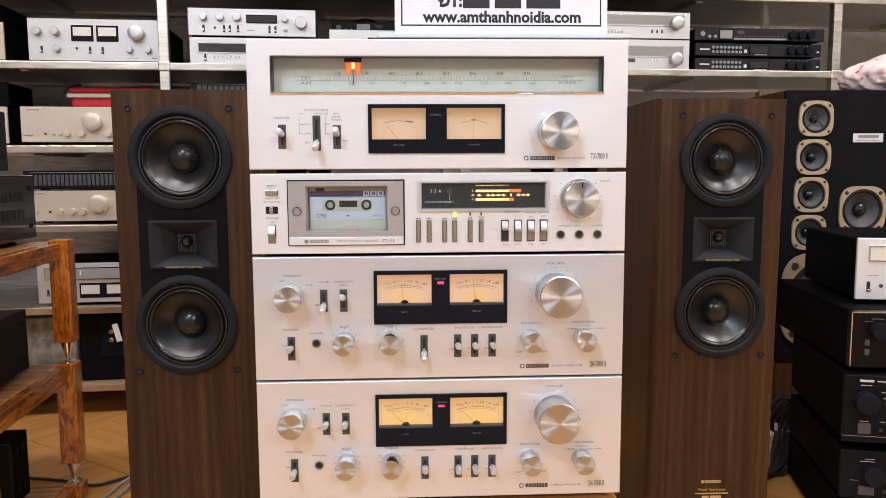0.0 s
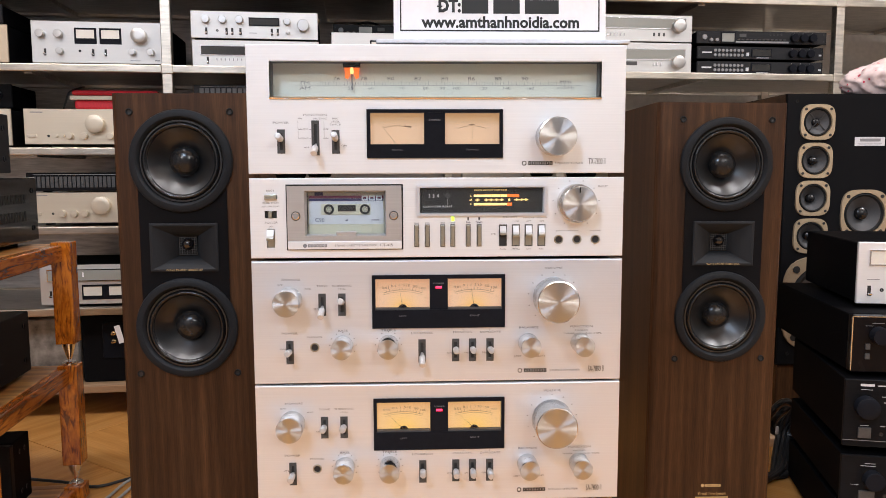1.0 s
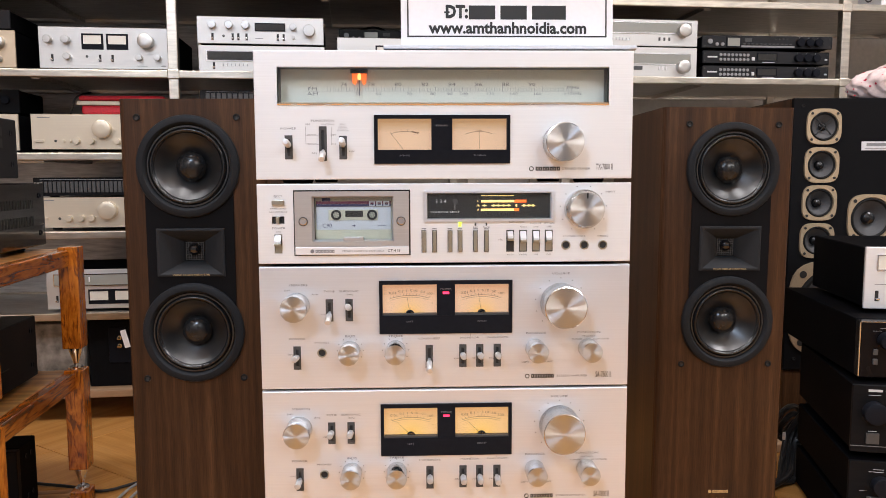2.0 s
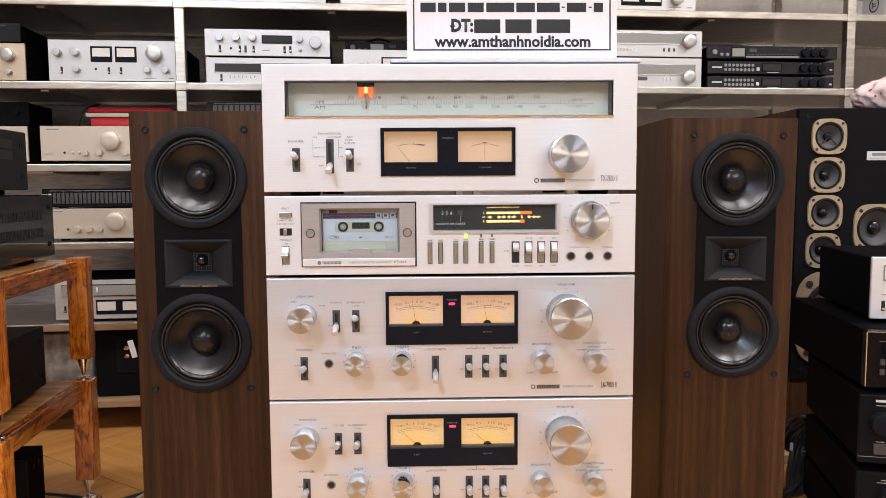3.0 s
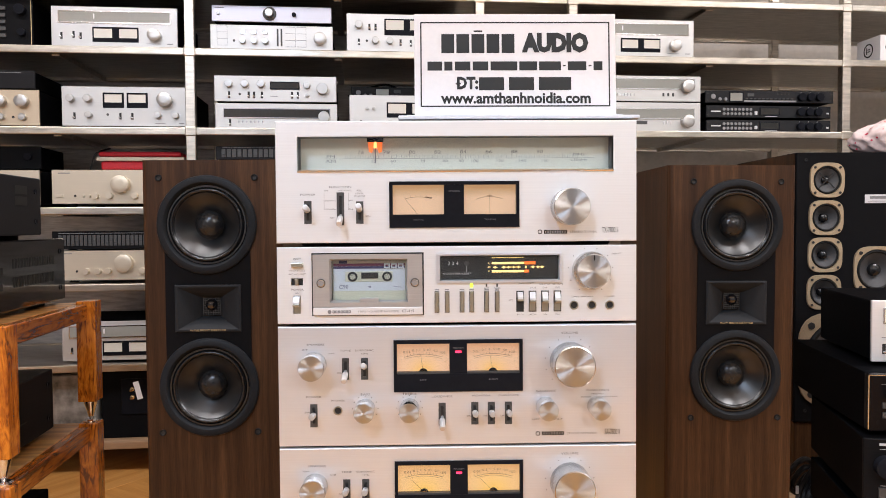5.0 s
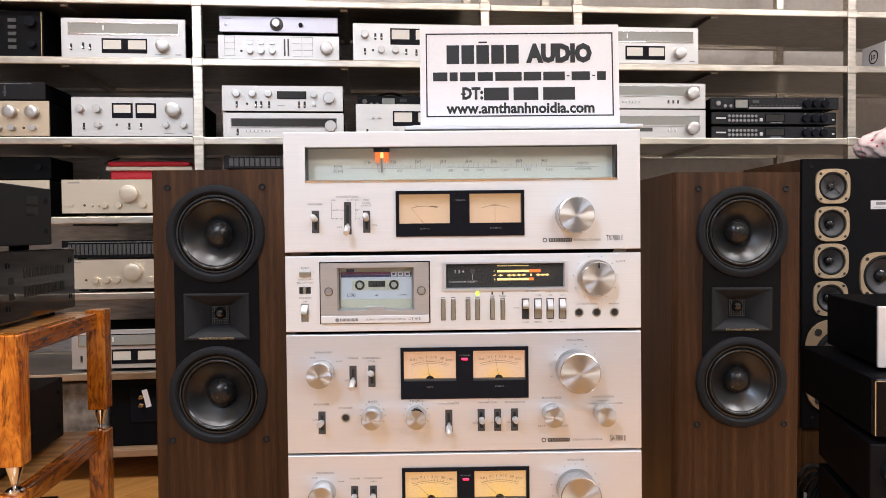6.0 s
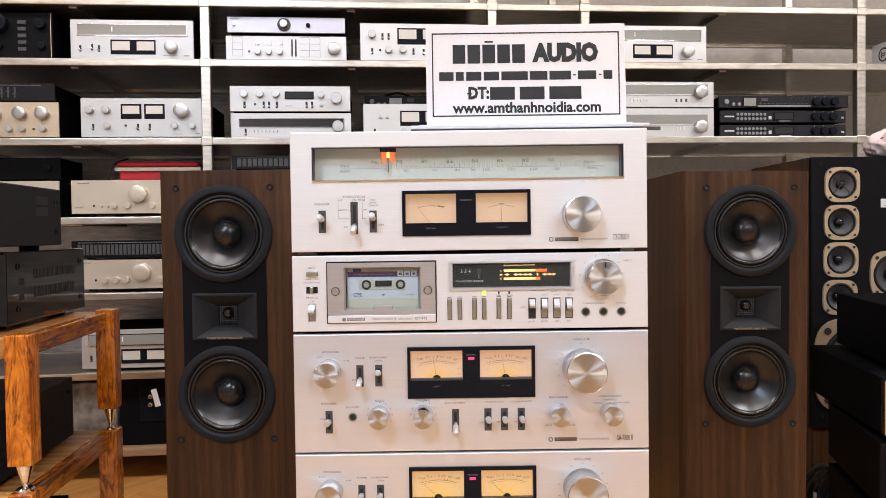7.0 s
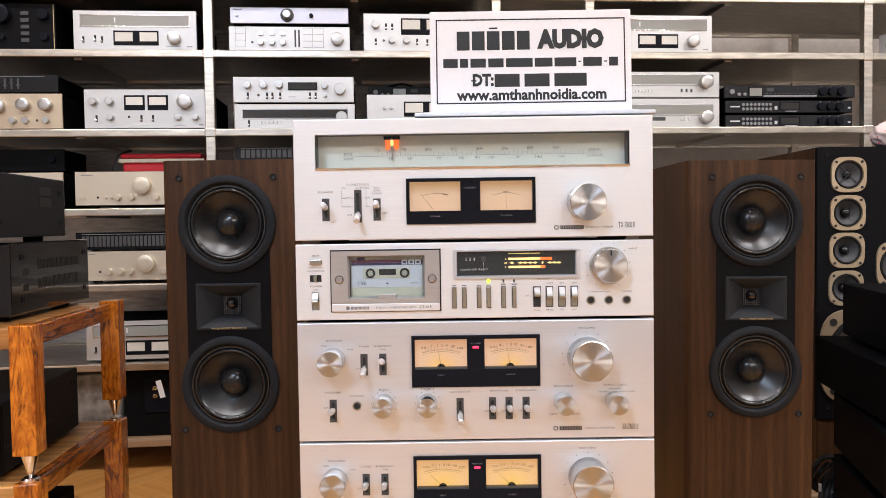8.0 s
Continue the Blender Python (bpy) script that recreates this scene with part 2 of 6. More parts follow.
M_GOLDPANEL = brushed("gold_panel", (0.62, 0.5, 0.36), 0.4, 0.4, 0.75, streak=0.03)
M_SILVER = brushed("silver_panel", (0.62, 0.615, 0.60), 0.45, 0.4, 0.6, streak=0.03)
M_LILAC = brushed("white_lilac_panel", (0.64, 0.64, 0.72), 0.4, 0.2, 0.3, streak=0.02)
M_BLACKPANEL = grained("black_panel", (0.009, 0.009, 0.010), 0.4, 0.0, 0.15, (3, 80, 80), spec=0.05)
M_GLOSS = grained("gloss_black", (0.008, 0.007, 0.008), 0.05, 0, 0.1, coat=0.5, wear=0.03)
M_SATIN = grained("satin_black", (0.006, 0.005, 0.006), 0.28, 0, 0.1, spec=0.12)
M_MIXER = grained("mixer_grey_black", (0.026, 0.026, 0.028), 0.45, 0, 0.12, (3, 80, 80), spec=0.1)
M_RED = grained("red_case", (0.56, 0.014, 0.028), 0.4, 0, 0.15)
M_WINDOW = grained("meter_window_white", (0.74, 0.71, 0.64), 0.35, 0, 0.015)
M_DARKGLASS = grained("dark_dial", (0.035, 0.034, 0.032), 0.15, 0, 0.1)
M_GREYDIAL = grained("grey_dial", (0.30, 0.30, 0.27), 0.2, 0, 0.02)
M_CABLE = grained("black_cable", (0.015, 0.015, 0.016), 0.45)
M_CABLE_GREY = grained("grey_cable", (0.35, 0.34, 0.32), 0.5)
M_PINK = grained("pink_cloth", (0.84, 0.68, 0.66), 0.75, 0, 0.1, (15, 15, 15), 0.2)
M_CHERRY = grained("cherry_print", (0.62, 0.05, 0.10), 0.7)
M_CASS = grained("cassette_shell", (0.62, 0.62, 0.50), 0.4, 0, 0.05)
M_CASS_LABEL = grained("cassette_label", (0.62, 0.66, 0.72), 0.6, 0, 0.03)
M_MAROON = grained("maroon_band", (0.16, 0.03, 0.07), 0.6)
M_NAVY = grained("navy_band", (0.04, 0.04, 0.12), 0.6)
M_BRASS = grained("brass", (0.75, 0.62, 0.38), 0.25, 1.0, 0.1)
M_TILE = wood("wood_look_tile", (0.46, 0.205, 0.055), (0.60, 0.29, 0.08), (0.67, 0.345, 0.11), "x", 0.25, 0.5, 1.2, 0.2, 0.12, "y", bands=0.15)
M_GROUT = grained("grout", (0.25, 0.15, 0.07), 0.8)
M_DOOR = brushed("brushed_grey_door", (0.50, 0.49, 0.48), 0.4, 0.6, 0.5, streak=0.05)
M_TEETH = grained("grey_plastic", (0.30, 0.30, 0.28), 0.5)
M_KEY = brushed("pewter_key", (0.40, 0.38, 0.31), 0.35, 0.3, 0.8, streak=0.03)
M_FOIL = grained("mottled_grey_foil", (0.30, 0.29, 0.27), 0.4, 0.3, 0.6, (4, 4, 4), 0.2)
M_DIFF = grained("lamp_diffuser", (0.85, 0.85, 0.83), 0.5, 0, 0.02)


# ---- building helpers ----
def part(name, bm, mat, parent=None, label="", at=None, smooth=False):
    """Links a bmesh as one mesh object under a thing or a part."""
    me = bpy.data.meshes.new(name)
    bm.to_mesh(me)
    bm.free()
    me.materials.append(mat)
    if smooth:
        for p in me.polygons:
            p.use_smooth = True
        me.set_sharp_from_angle(angle=radians(35))
    ob = new(name, me)
    ob.parent = parent
    if at is not None:
        ob.location = at
    if label:
        ob["label"] = label
    return ob


def thing(name, label, category, m=None, group="", kind=""):
    ob = tagged(new(name), label, category, group, kind)
    ob.empty_display_size = 0.05
    if m is not None:
        ob.matrix_world = m
    return ob


def box(x0, x1, y0, y1, z0, z1, bev=0.0, seg=2, bm=None):
    """A box, its edges rounded by bev."""
    own = bmesh.new()
    c = ((x0 + x1) / 2, (y0 + y1) / 2, (z0 + z1) / 2)
    bmesh.ops.create_cube(own, size=1, matrix=Matrix.Translation(c) @ Matrix.Diagonal((x1 - x0, y1 - y0, z1 - z0, 1)))
    if bev:
        bmesh.ops.bevel(own, geom=own.edges[:], offset=bev, segments=seg, affect="EDGES", profile=0.5)
    return merge(bm, own)


def merge(bm, own):
    if bm is None:
        return own
    me = bpy.data.meshes.new("tmp")
    own.to_mesh(me)
    own.free()
    bm.from_mesh(me)
    bpy.data.meshes.remove(me)
    return bm


def lathe(profile, seg=32, at=(0, 0, 0), axis="y", bm=None, cap=True):
    """A turned form: (radius, offset) pairs round an axis; y points away from the viewer."""
    own = bmesh.new()
    rings = []
    for r, h in profile:
        if r < 1e-6:
            rings.append([own.verts.new((0, h, 0))])
        else:
            rings.append([own.verts.new((r * math.cos(a), h, r * math.sin(a))) for a in (2 * math.pi * i / seg for i in range(seg))])
    for a, b in zip(rings, rings[1:]):
        for i in range(seg):
            j = (i + 1) % seg
            if len(a) == 1:
                own.faces.new((a[0], b[j], b[i]))
            elif len(b) == 1:
                own.faces.new((a[i], a[j], b[0]))
            else:
                own.faces.new((a[i], a[j], b[j], b[i]))
    if cap:
        for ring in (rings[0], rings[-1]):
            if len(ring) > 1:
                own.faces.new(ring)
    bmesh.ops.recalc_face_normals(own, faces=own.faces[:])
    if axis == "z":
        bmesh.ops.transform(own, matrix=pose(0, 0, 0, 90), verts=own.verts[:])
    bmesh.ops.translate(own, vec=at, verts=own.verts[:])
    return merge(bm, own)


def frame_bm(x0, x1, z0, z1, ix0, ix1, iz0, iz1, y0, y1, inset=0.0):
    """A rectangular frame with an opening; inset slopes the opening's sides inwards towards the back."""
    bm = bmesh.new()
    o = [(x0, z0), (x1, z0), (x1, z1), (x0, z1)]
    i = [(ix0, iz0), (ix1, iz0), (ix1, iz1), (ix0, iz1)]
    k = [(ix0 + inset, iz0 + inset), (ix1 - inset, iz0 + inset), (ix1 - inset, iz1 - inset), (ix0 + inset, iz1 - inset)]
    of, inf, ib, ob = ([bm.verts.new((x, y, z)) for x, z in pts] for pts, y in ((o, y0), (i, y0), (k, y1), (o, y1)))
    for a in range(4):
        b = (a + 1) % 4
        bm.faces.new((of[a], of[b], inf[b], inf[a]))
        bm.faces.new((inf[a], inf[b], ib[b], ib[a]))
        bm.faces.new((ib[a], ib[b], ob[b], ob[a]))
        bm.faces.new((ob[a], ob[b], of[b], of[a]))
    bmesh.ops.recalc_face_normals(bm, faces=bm.faces[:])
    return bm


def tube_bm(points, r, seg=8, bm=None):
    """A round cable or wire through points, smoothed."""
    pts = [Vector(p) for p in points]
    fine = []
    for i in range(len(pts) - 1):
        p0, p1, p2, p3 = pts[max(i - 1, 0)], pts[i], pts[i + 1], pts[min(i + 2, len(pts) - 1)]
        for s in range(6):
            t = s / 6
            fine.append(0.5 * ((2 * p1) + (p2 - p0) * t + (2 * p0 - 5 * p1 + 4 * p2 - p3) * t * t + (3 * p1 - p0 - 3 * p2 + p3) * t ** 3))
    fine.append(pts[-1])
    own = bmesh.new()
    last = None
    for i, p in enumerate(fine):
        d = (fine[min(i + 1, len(fine) - 1)] - fine[max(i - 1, 0)]).normalized()
        u = d.orthogonal().normalized() if abs(d.z) > 0.95 else d.cross(Vector((0, 0, 1))).normalized()
        w = d.cross(u)
        ring = [own.verts.new(p + r * (math.cos(a) * u + math.sin(a) * w)) for a in (2 * math.pi * k / seg for k in range(seg))]
        if last:
            for k in range(seg):
                own.faces.new((last[k], last[(k + 1) % seg], ring[(k + 1) % seg], ring[k]))
        last = ring
    bmesh.ops.recalc_face_normals(own, faces=own.faces[:])
    return merge(bm, own)


def letters(body, size, x, z, mat, parent, y=-0.0003, wide=1.0, align="CENTER", name="lettering", bold=0.0):
    """Words printed on a front that faces -y."""
    cu = bpy.data.curves.new("lettering", "FONT")
    cu.body, cu.size, cu.align_x, cu.align_y = body, size, align, "CENTER"
    cu.resolution_u, cu.offset = 2, bold
    tmp = bpy.data.objects.new("tmp", cu)
    me = bpy.data.meshes.new_from_object(tmp)
    bpy.data.objects.remove(tmp)
    bpy.data.curves.remove(cu)
    me.transform(pose(0, 0, 0, 90) @ Matrix.Diagonal((wide, 1, 1, 1)))
    me.materials.clear()
    me.materials.append(mat)
    ob = new(name, me)
    ob.parent, ob.location = parent, (x, y, z)
    return ob


def bars(cells, mat, parent, y=-0.0003, name="printed_bar"):
    """Plain printed bars: (x0, x1, z0, z1) each."""
    bm = bmesh.new()
    for x0, x1, z0, z1 in cells:
        box(x0, x1, y, y + 0.0004, z0, z1, bm=bm)
    return part(name, bm, mat, parent)


def knob(parent, x, z, r, depth, skirt=0.0, mark=False, name="knob", y=0.0):
    """A turned aluminium knob: side, chamfer and spun face, on its own axis."""
    side = part(name, lathe([(r * 0.98, 0), (r, -0.001), (r, -depth + 0.0012), (r * 0.955, -depth)], 48, cap=False), M_KNOB_SIDE, parent, at=(x, y, z), smooth=True)
    part("knob_face", lathe([(r * 0.955, -depth), (r * 0.5, -depth - 0.0002), (0, -depth - 0.0003)], 48, cap=False), M_KNOB, side, smooth=True)
    if skirt:
        part("knob_skirt", lathe([(r * skirt, 0), (r * skirt, -0.008), (r * skirt * 0.97, -0.009), (r, -0.009)], 48, cap=False), M_KNOB_SIDE, side, smooth=True)
    if mark:
        part("knob_mark", box(-0.0007, 0.0007, -depth - 0.0009, -depth, r * 0.62, r * 0.93), M_PRINT_BLACK, side)
    return side


def toggle(parent, x, z0, z1, w, pos, length=0.021, y=0.0):
    """A slotted plate with a chrome bat lever; pos 0 is down, 1 is up."""
    plate = part("switch_plate", frame_bm(x - w / 2, x + w / 2, z0, z1, x - w * 0.2, x + w * 0.2, z0 + w * 0.45, z1 - w * 0.45, y - 0.0006, y + 0.004), M_SLOT, parent)
    part("switch_slot", box(x - w * 0.2, x + w * 0.2, y + 0.001, y + 0.004, z0 + w * 0.4, z1 - w * 0.4), M_SLOT_IN, plate)
    zc = (z0 + z1) / 2 + (z1 - z0 - w * 1.5) * (pos - 0.5) * 0.7
    tilt = 54 * (pos - 0.5)
    lever = part("lever", lathe([(0.0018, 0.002), (0.0020, -0.004), (0.0034, -0.005), (0.0036, -length + 0.001), (0.0030, -length), (0, -length - 0.0003)], 20), M_LEVER, plate, smooth=True)
    lever.matrix_basis = pose(x, y, zc, -tilt)
    return plate


def jack(parent, x, z, r=0.0052, y=0.0):
    ring = part("jack_ring", lathe([(r, 0.0005), (r, -0.0015), (r * 0.86, -0.0022), (r * 0.72, -0.0015), (r * 0.70, 0.006)], 28, (x, y, z), cap=False), M_KEY, parent, smooth=True)
    part("jack_hole", lathe([(r * 0.74, -0.0005), (r * 0.3, -0.0004), (0, -0.0004)], 24, (x, y, z), cap=False), M_SLOT_IN, ring)
    return ring


def dial_dots(parent, x, z, r, count=11, a0=225, a1=-45, size=0.0006):
    bm = bmesh.new()
    for i in range(count):
        a = radians(a0 + (a1 - a0) * i / (count - 1))
        lathe([(size, -0.0002), (size, 0.0004)], 8, (x + r * math.cos(a), 0, z + r * math.sin(a)), bm=bm)
    part("scale_dots", bm, M_PRINT, parent)


def panel_with_holes(w, z0, z1, t, holes, mat, parent, name="front_panel", x0=None, bev=0.0012):
    """A front plate cut into strips round rectangular openings (x0, x1, z0, z1), welded into one mesh."""
    a, b = (-w / 2, w / 2) if x0 is None else x0
    holes = [(max(h[0], a), min(h[1], b), max(h[2], z0), min(h[3], z1)) for h in holes]
    bm = plate_bm(a, b, z0, z1, t, holes, bev)
    return part(name, bm, mat, parent)


def plate_bm(a, b, z0, z1, t, holes, bev=0.0, outer_only=False, y0=0.0):
    xs = sorted({a, b, *[h[0] for h in holes], *[h[1] for h in holes]})
    zs = sorted({z0, z1, *[h[2] for h in holes], *[h[3] for h in holes]})
    bm = bmesh.new()
    grid = {}

    def vert(x, z, y):
        if (x, z, y) not in grid:
            grid[x, z, y] = bm.verts.new((x, y, z))
        return grid[x, z, y]

    def solid(i, j):
        if not (0 <= i < len(xs) - 1 and 0 <= j < len(zs) - 1):
            return False
        cx, cz = (xs[i] + xs[i + 1]) / 2, (zs[j] + zs[j + 1]) / 2
        return not any(h[0] < cx < h[1] and h[2] < cz < h[3] for h in holes)

    for i in range(len(xs) - 1):
        for j in range(len(zs) - 1):
            if not solid(i, j):
                continue
            X0, X1, Z0, Z1 = xs[i], xs[i + 1], zs[j], zs[j + 1]
            bm.faces.new([vert(*p, 0) for p in ((X0, Z0), (X1, Z0), (X1, Z1), (X0, Z1))])
            bm.faces.new([vert(*p, t) for p in ((X0, Z1), (X1, Z1), (X1, Z0), (X0, Z0))])
            for di, dj, p, q in ((-1, 0, (X0, Z1), (X0, Z0)), (1, 0, (X1, Z0), (X1, Z1)), (0, -1, (X0, Z0), (X1, Z0)), (0, 1, (X1, Z1), (X0, Z1))):
                if not solid(i + di, j + dj):
                    bm.faces.new([vert(*q, 0), vert(*p, 0), vert(*p, t), vert(*q, t)])
    bmesh.ops.recalc_face_normals(bm, faces=bm.faces[:])
    if bev:
        edges = [e for e in bm.edges if all(abs(v.co.y) < 1e-6 for v in e.verts) and len(e.link_faces) == 2 and e.calc_face_angle(0) > 1]
        sides = ((0, a), (0, b)) if outer_only else ((0, a), (0, b), (2, z0), (2, z1))
        edges = [e for e in edges if any(all(abs(v.co[k] - lim) < 1e-6 for v in e.verts) for k, lim in sides)]
        bmesh.ops.bevel(bm, geom=edges, offset=bev, segments=3 if outer_only else 2, affect="EDGES", profile=0.5)
    bmesh.ops.translate(bm, vec=(0, y0, 0), verts=bm.verts[:])
    return bm


def meter(parent, x0, x1, z0, z1, mat, needle, scale="power", y=0.006):
    """A lit meter: face with its scale, needle and the hub that hides its pivot."""
    xc, w, h = (x0 + x1) / 2, x1 - x0, z1 - z0
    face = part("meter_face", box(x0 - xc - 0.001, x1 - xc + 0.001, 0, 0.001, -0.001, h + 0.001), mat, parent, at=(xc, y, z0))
    span, top, sag, ticks = {"power": (0.36, 0.62, 0.10, 13), "signal": (0.26, 0.60, 0.07, 6), "tuning": (0.26, 0.60, 0.09, 0)}[scale]

    def arc(f, lift=0.0):
        return Vector((f * span * w, -0.0003, h * (top + lift - sag * f * f)))

    bm = bmesh.new()
    for lift, th in (((0.0, 0.00022), (-0.06, 0.00014)) if scale == "power" else ((0.0, 0.00022),)):
        last = None
        for i in range(21):
            p = arc(-1 + i / 10, lift)
            pair = [bm.verts.new(p + Vector((0, 0, d))) for d in (-th, th)]
            if last:
                bm.faces.new((last[0], pair[0], pair[1], last[1]))
            last = pair
    for i in range(ticks):
        f = -1 + 2 * i / (ticks - 1)
        p, q = arc(f), arc(f * 1.03, 0.07)
        d = Vector((0.00014, 0, 0))
        bm.faces.new([bm.verts.new(v) for v in (p - d, p + d, q + d, q - d)])
    if scale == "signal":
        p = arc(0.75, 0.02)
        bm.faces.new([bm.verts.new(p + Vector((a, 0, c))) for a, c in ((-0.004, 0), (0.004, -0.0010), (0.004, 0.0000), (-0.004, 0.0010))])
    if scale == "tuning":
        p = arc(0)
        bm.faces.new([bm.verts.new(p + Vector((a, -0.0001, c))) for a, c in ((-0.003, 0.001), (0.003, 0.001), (0.003, 0.0016), (-0.003, 0.0016))])
    part("meter_scale", bm, M_SCALE, face)
    if scale == "power":
        for txt, f in (("0.01", -0.88), ("0.1", -0.46), ("1", -0.18), ("5", 0.06), ("10", 0.28), ("50", 0.66), ("100", 1.02)):
            p = arc(f, 0.15)
            letters(txt, h * 0.115, p.x, p.z, M_SCALE, face, -0.0004, 1.3, name="scale_figure")
        letters("%", h * 0.06, w * 0.42, h * 0.36, M_SCALE, face, -0.0004, 1.2, name="scale_figure")
    a, L = radians(needle), h * 0.68
    bm = bmesh.new()
    d = Vector((math.sin(a), 0, -math.cos(a))) * 0.00018
    q0, q1 = Vector((0, -0.0015, 0.001)), Vector((L * math.cos(a), -0.0015, L * math.sin(a)))
    if scale == "signal":
        q0 = Vector((-w * 0.02, -0.0015, 0.0))
        q1 = Vector((-w * 0.27, -0.0015, h * 0.55))
    bm.faces.new([bm.verts.new(v) for v in (q0 - d, q1 - d * 0.6, q1 + d * 0.6, q0 + d)])
    part("needle", bm, M_PRINT_BLACK, face)
    if scale == "power":
        part("needle_hub", lathe([(0.0052, -0.001), (0.0052, -0.003), (0.0045, -0.0035), (0, -0.0036)], 24), M_BEZEL, face)
    return face


# ---- the stack of components ----
def feet(root, w, depth, h, y0=0.04):
    for fx in (-w, w):
        for fy in (y0, depth - 0.05):
            part("foot", lathe([(0.016, 0.0), (0.018, h - 0.001), (0.018, h)], 20, (fx, fy, -h), "z"), M_RUBBER, root)


def amplifier(z, poses, meters, needles, label):
    """A stereo amplifier: brushed front, twin power meters, seven knobs and lever switches."""
    H, W = 0.1405, 0.42
    root = thing("stereo_amplifier", label, "amplifier", pose(0, 0, z), "components in the stack")
    slots = [(-0.1318, 0.078, 0.1035), (-0.1096, 0.078, 0.1035), (-0.1692, 0.0228, 0.0497), (-0.0193, 0.0228, 0.0497), (0.0191, 0.0236, 0.0500), (0.0385, 0.0236, 0.0500), (0.0586, 0.0236, 0.0500)]
    holes = [(-0.0735, 0.0735, 0.065, 0.122)] + [(x - 0.0042, x + 0.0042, a, b) for x, a, b in slots]
    panel_with_holes(W, 0, H, 0.0086, holes, M_PANEL, root)
    part("case", box(-0.207, 0.207, 0.0085, 0.36, 0.002, H - 0.003, 0.002), M_CASE, root)
    feet(root, 0.17, 0.36, 0.006)
    bez = part("meter_bezel", frame_bm(-0.0755, 0.0755, 0.063, 0.124, -0.0718, 0.0718, 0.0842, 0.1195, -0.0022, 0.0055), M_BEZEL, root)
    part("bezel_bar", box(-0.0103, 0.0103, -0.0015, 0.0055, 0.0842, 0.1195), M_BEZEL, bez)
    for x0, x1, nd in ((-0.0715, -0.0105, needles[0]), (0.0105, 0.0715, needles[1])):
        meter(bez, x0, x1, 0.0845, 0.1193, meters, nd)
        bm = box(x0, x1, -0.001, 0.0056, 0.0842, 0.0862)
        part("bezel_sill", bm, M_SLOT, bez)
    pane = part("meter_pane", box(-0.0715, 0.0715, 0.0002, 0.0008, 0.0845, 0.1193), M_GLASS, bez)
    pane.visible_shadow = False
    part("power_lamp", box(-0.0036, 0.0036, -0.0024, -0.001, 0.1085, 0.1112, 0.0006), M_LED_RED, bez, "lit red power lamp")
    letters("POWER", 0.0024, 0, 0.1142, M_PRINT_DIM, bez, -0.0018, 1.5)
    letters("LEFT", 0.0025, -0.041, 0.0772, M_PRINT_DIM, bez, -0.0025, 1.5)
    letters("RIGHT", 0.0025, 0.041, 0.0772, M_PRINT_DIM, bez, -0.0025, 1.5)
    for (x, a, b), p in zip(slots, poses):
        toggle(root, x, a, b, 0.0084, p)
    knob(root, 0.131, 0.0965, 0.0236, 0.034, name="volume_knob")
    knob(root, -0.1685, 0.0963, 0.0148, 0.026, name="selector_knob")
    for x, n in ((-0.1092, "bass_knob"), (-0.0575, "treble_knob"), (0.1024, "balance_knob"), (0.163, "function_knob")):
        knob(root, x, 0.0440, 0.0116, 0.025, name=n)
    jack(root, -0.1411, 0.042)
    dial_dots(root, 0.131, 0.0965, 0.029)
    dial_dots(root, -0.1092, 0.044, 0.0148, 9, 210, -30, 0.0006)
    dial_dots(root, -0.0575, 0.044, 0.0148, 9, 210, -30, 0.0006)
    for txt, x, zz, s in (("SPEAKERS", -0.1665, 0.1195, 0.0031), ("OFF", -0.179, 0.1135, 0.0026), ("A+B", -0.148, 0.109, 0.0026), ("TONE", -0.1318, 0.1122, 0.003), ("SUBSONIC", -0.1096, 0.1122, 0.003), ("15Hz", -0.1096, 0.1085, 0.0026), ("ON", -0.1385, 0.086, 0.0026), ("POWER", -0.1692, 0.0580, 0.0034),
                          ("ON", -0.177, 0.040, 0.0026), ("PHONES", -0.1411, 0.0535, 0.0028), ("BASS", -0.1092, 0.0605, 0.0034), ("TREBLE", -0.0575, 0.0605, 0.0034), ("LOUDNESS", -0.0193, 0.0570, 0.0032),
                          ("TAPE", 0.0385, 0.0630, 0.0032), ("MONITOR", 0.0270, 0.0575, 0.003), ("DUPLICATE", 0.0590, 0.0575, 0.003), ("VOLUME", 0.131, 0.1305, 0.0034), ("BALANCE", 0.1030, 0.0620, 0.0034),
                          ("LEFT", 0.091, 0.0285, 0.0028), ("RIGHT", 0.1165, 0.0285, 0.0028), ("FUNCTION", 0.1640, 0.0625, 0.0034), ("PHONO", 0.164, 0.0580, 0.0026), ("TUNER", 0.150, 0.0545, 0.0026), ("AUX-TAPE", 0.178, 0.0545, 0.0026)):
        letters(txt, s, x, zz, M_PRINT, root, wide=1.55)
    for x in (0.012, 0.032, 0.052):
        letters("ON", 0.0026, x, 0.0335, M_PRINT, root, wide=1.4)
    bars([(0.0275, 0.0310, 0.0626, 0.0629), (0.0460, 0.0586, 0.0626, 0.0629), (0.0275, 0.0278, 0.0590, 0.0629), (0.0583, 0.0586, 0.0590, 0.0629)], M_PRINT, root)
    logo(root, 0.0907, 0.0118, 0.034)
    letters("STEREO AMPLIFIER", 0.0033, 0.1275, 0.0116, M_PRINT, root, wide=1.3, align="LEFT")
    letters("SA-7800 II", 0.0096, 0.1722, 0.0126, M_PRINT_BLACK, root, wide=0.46, align="LEFT")
    return root


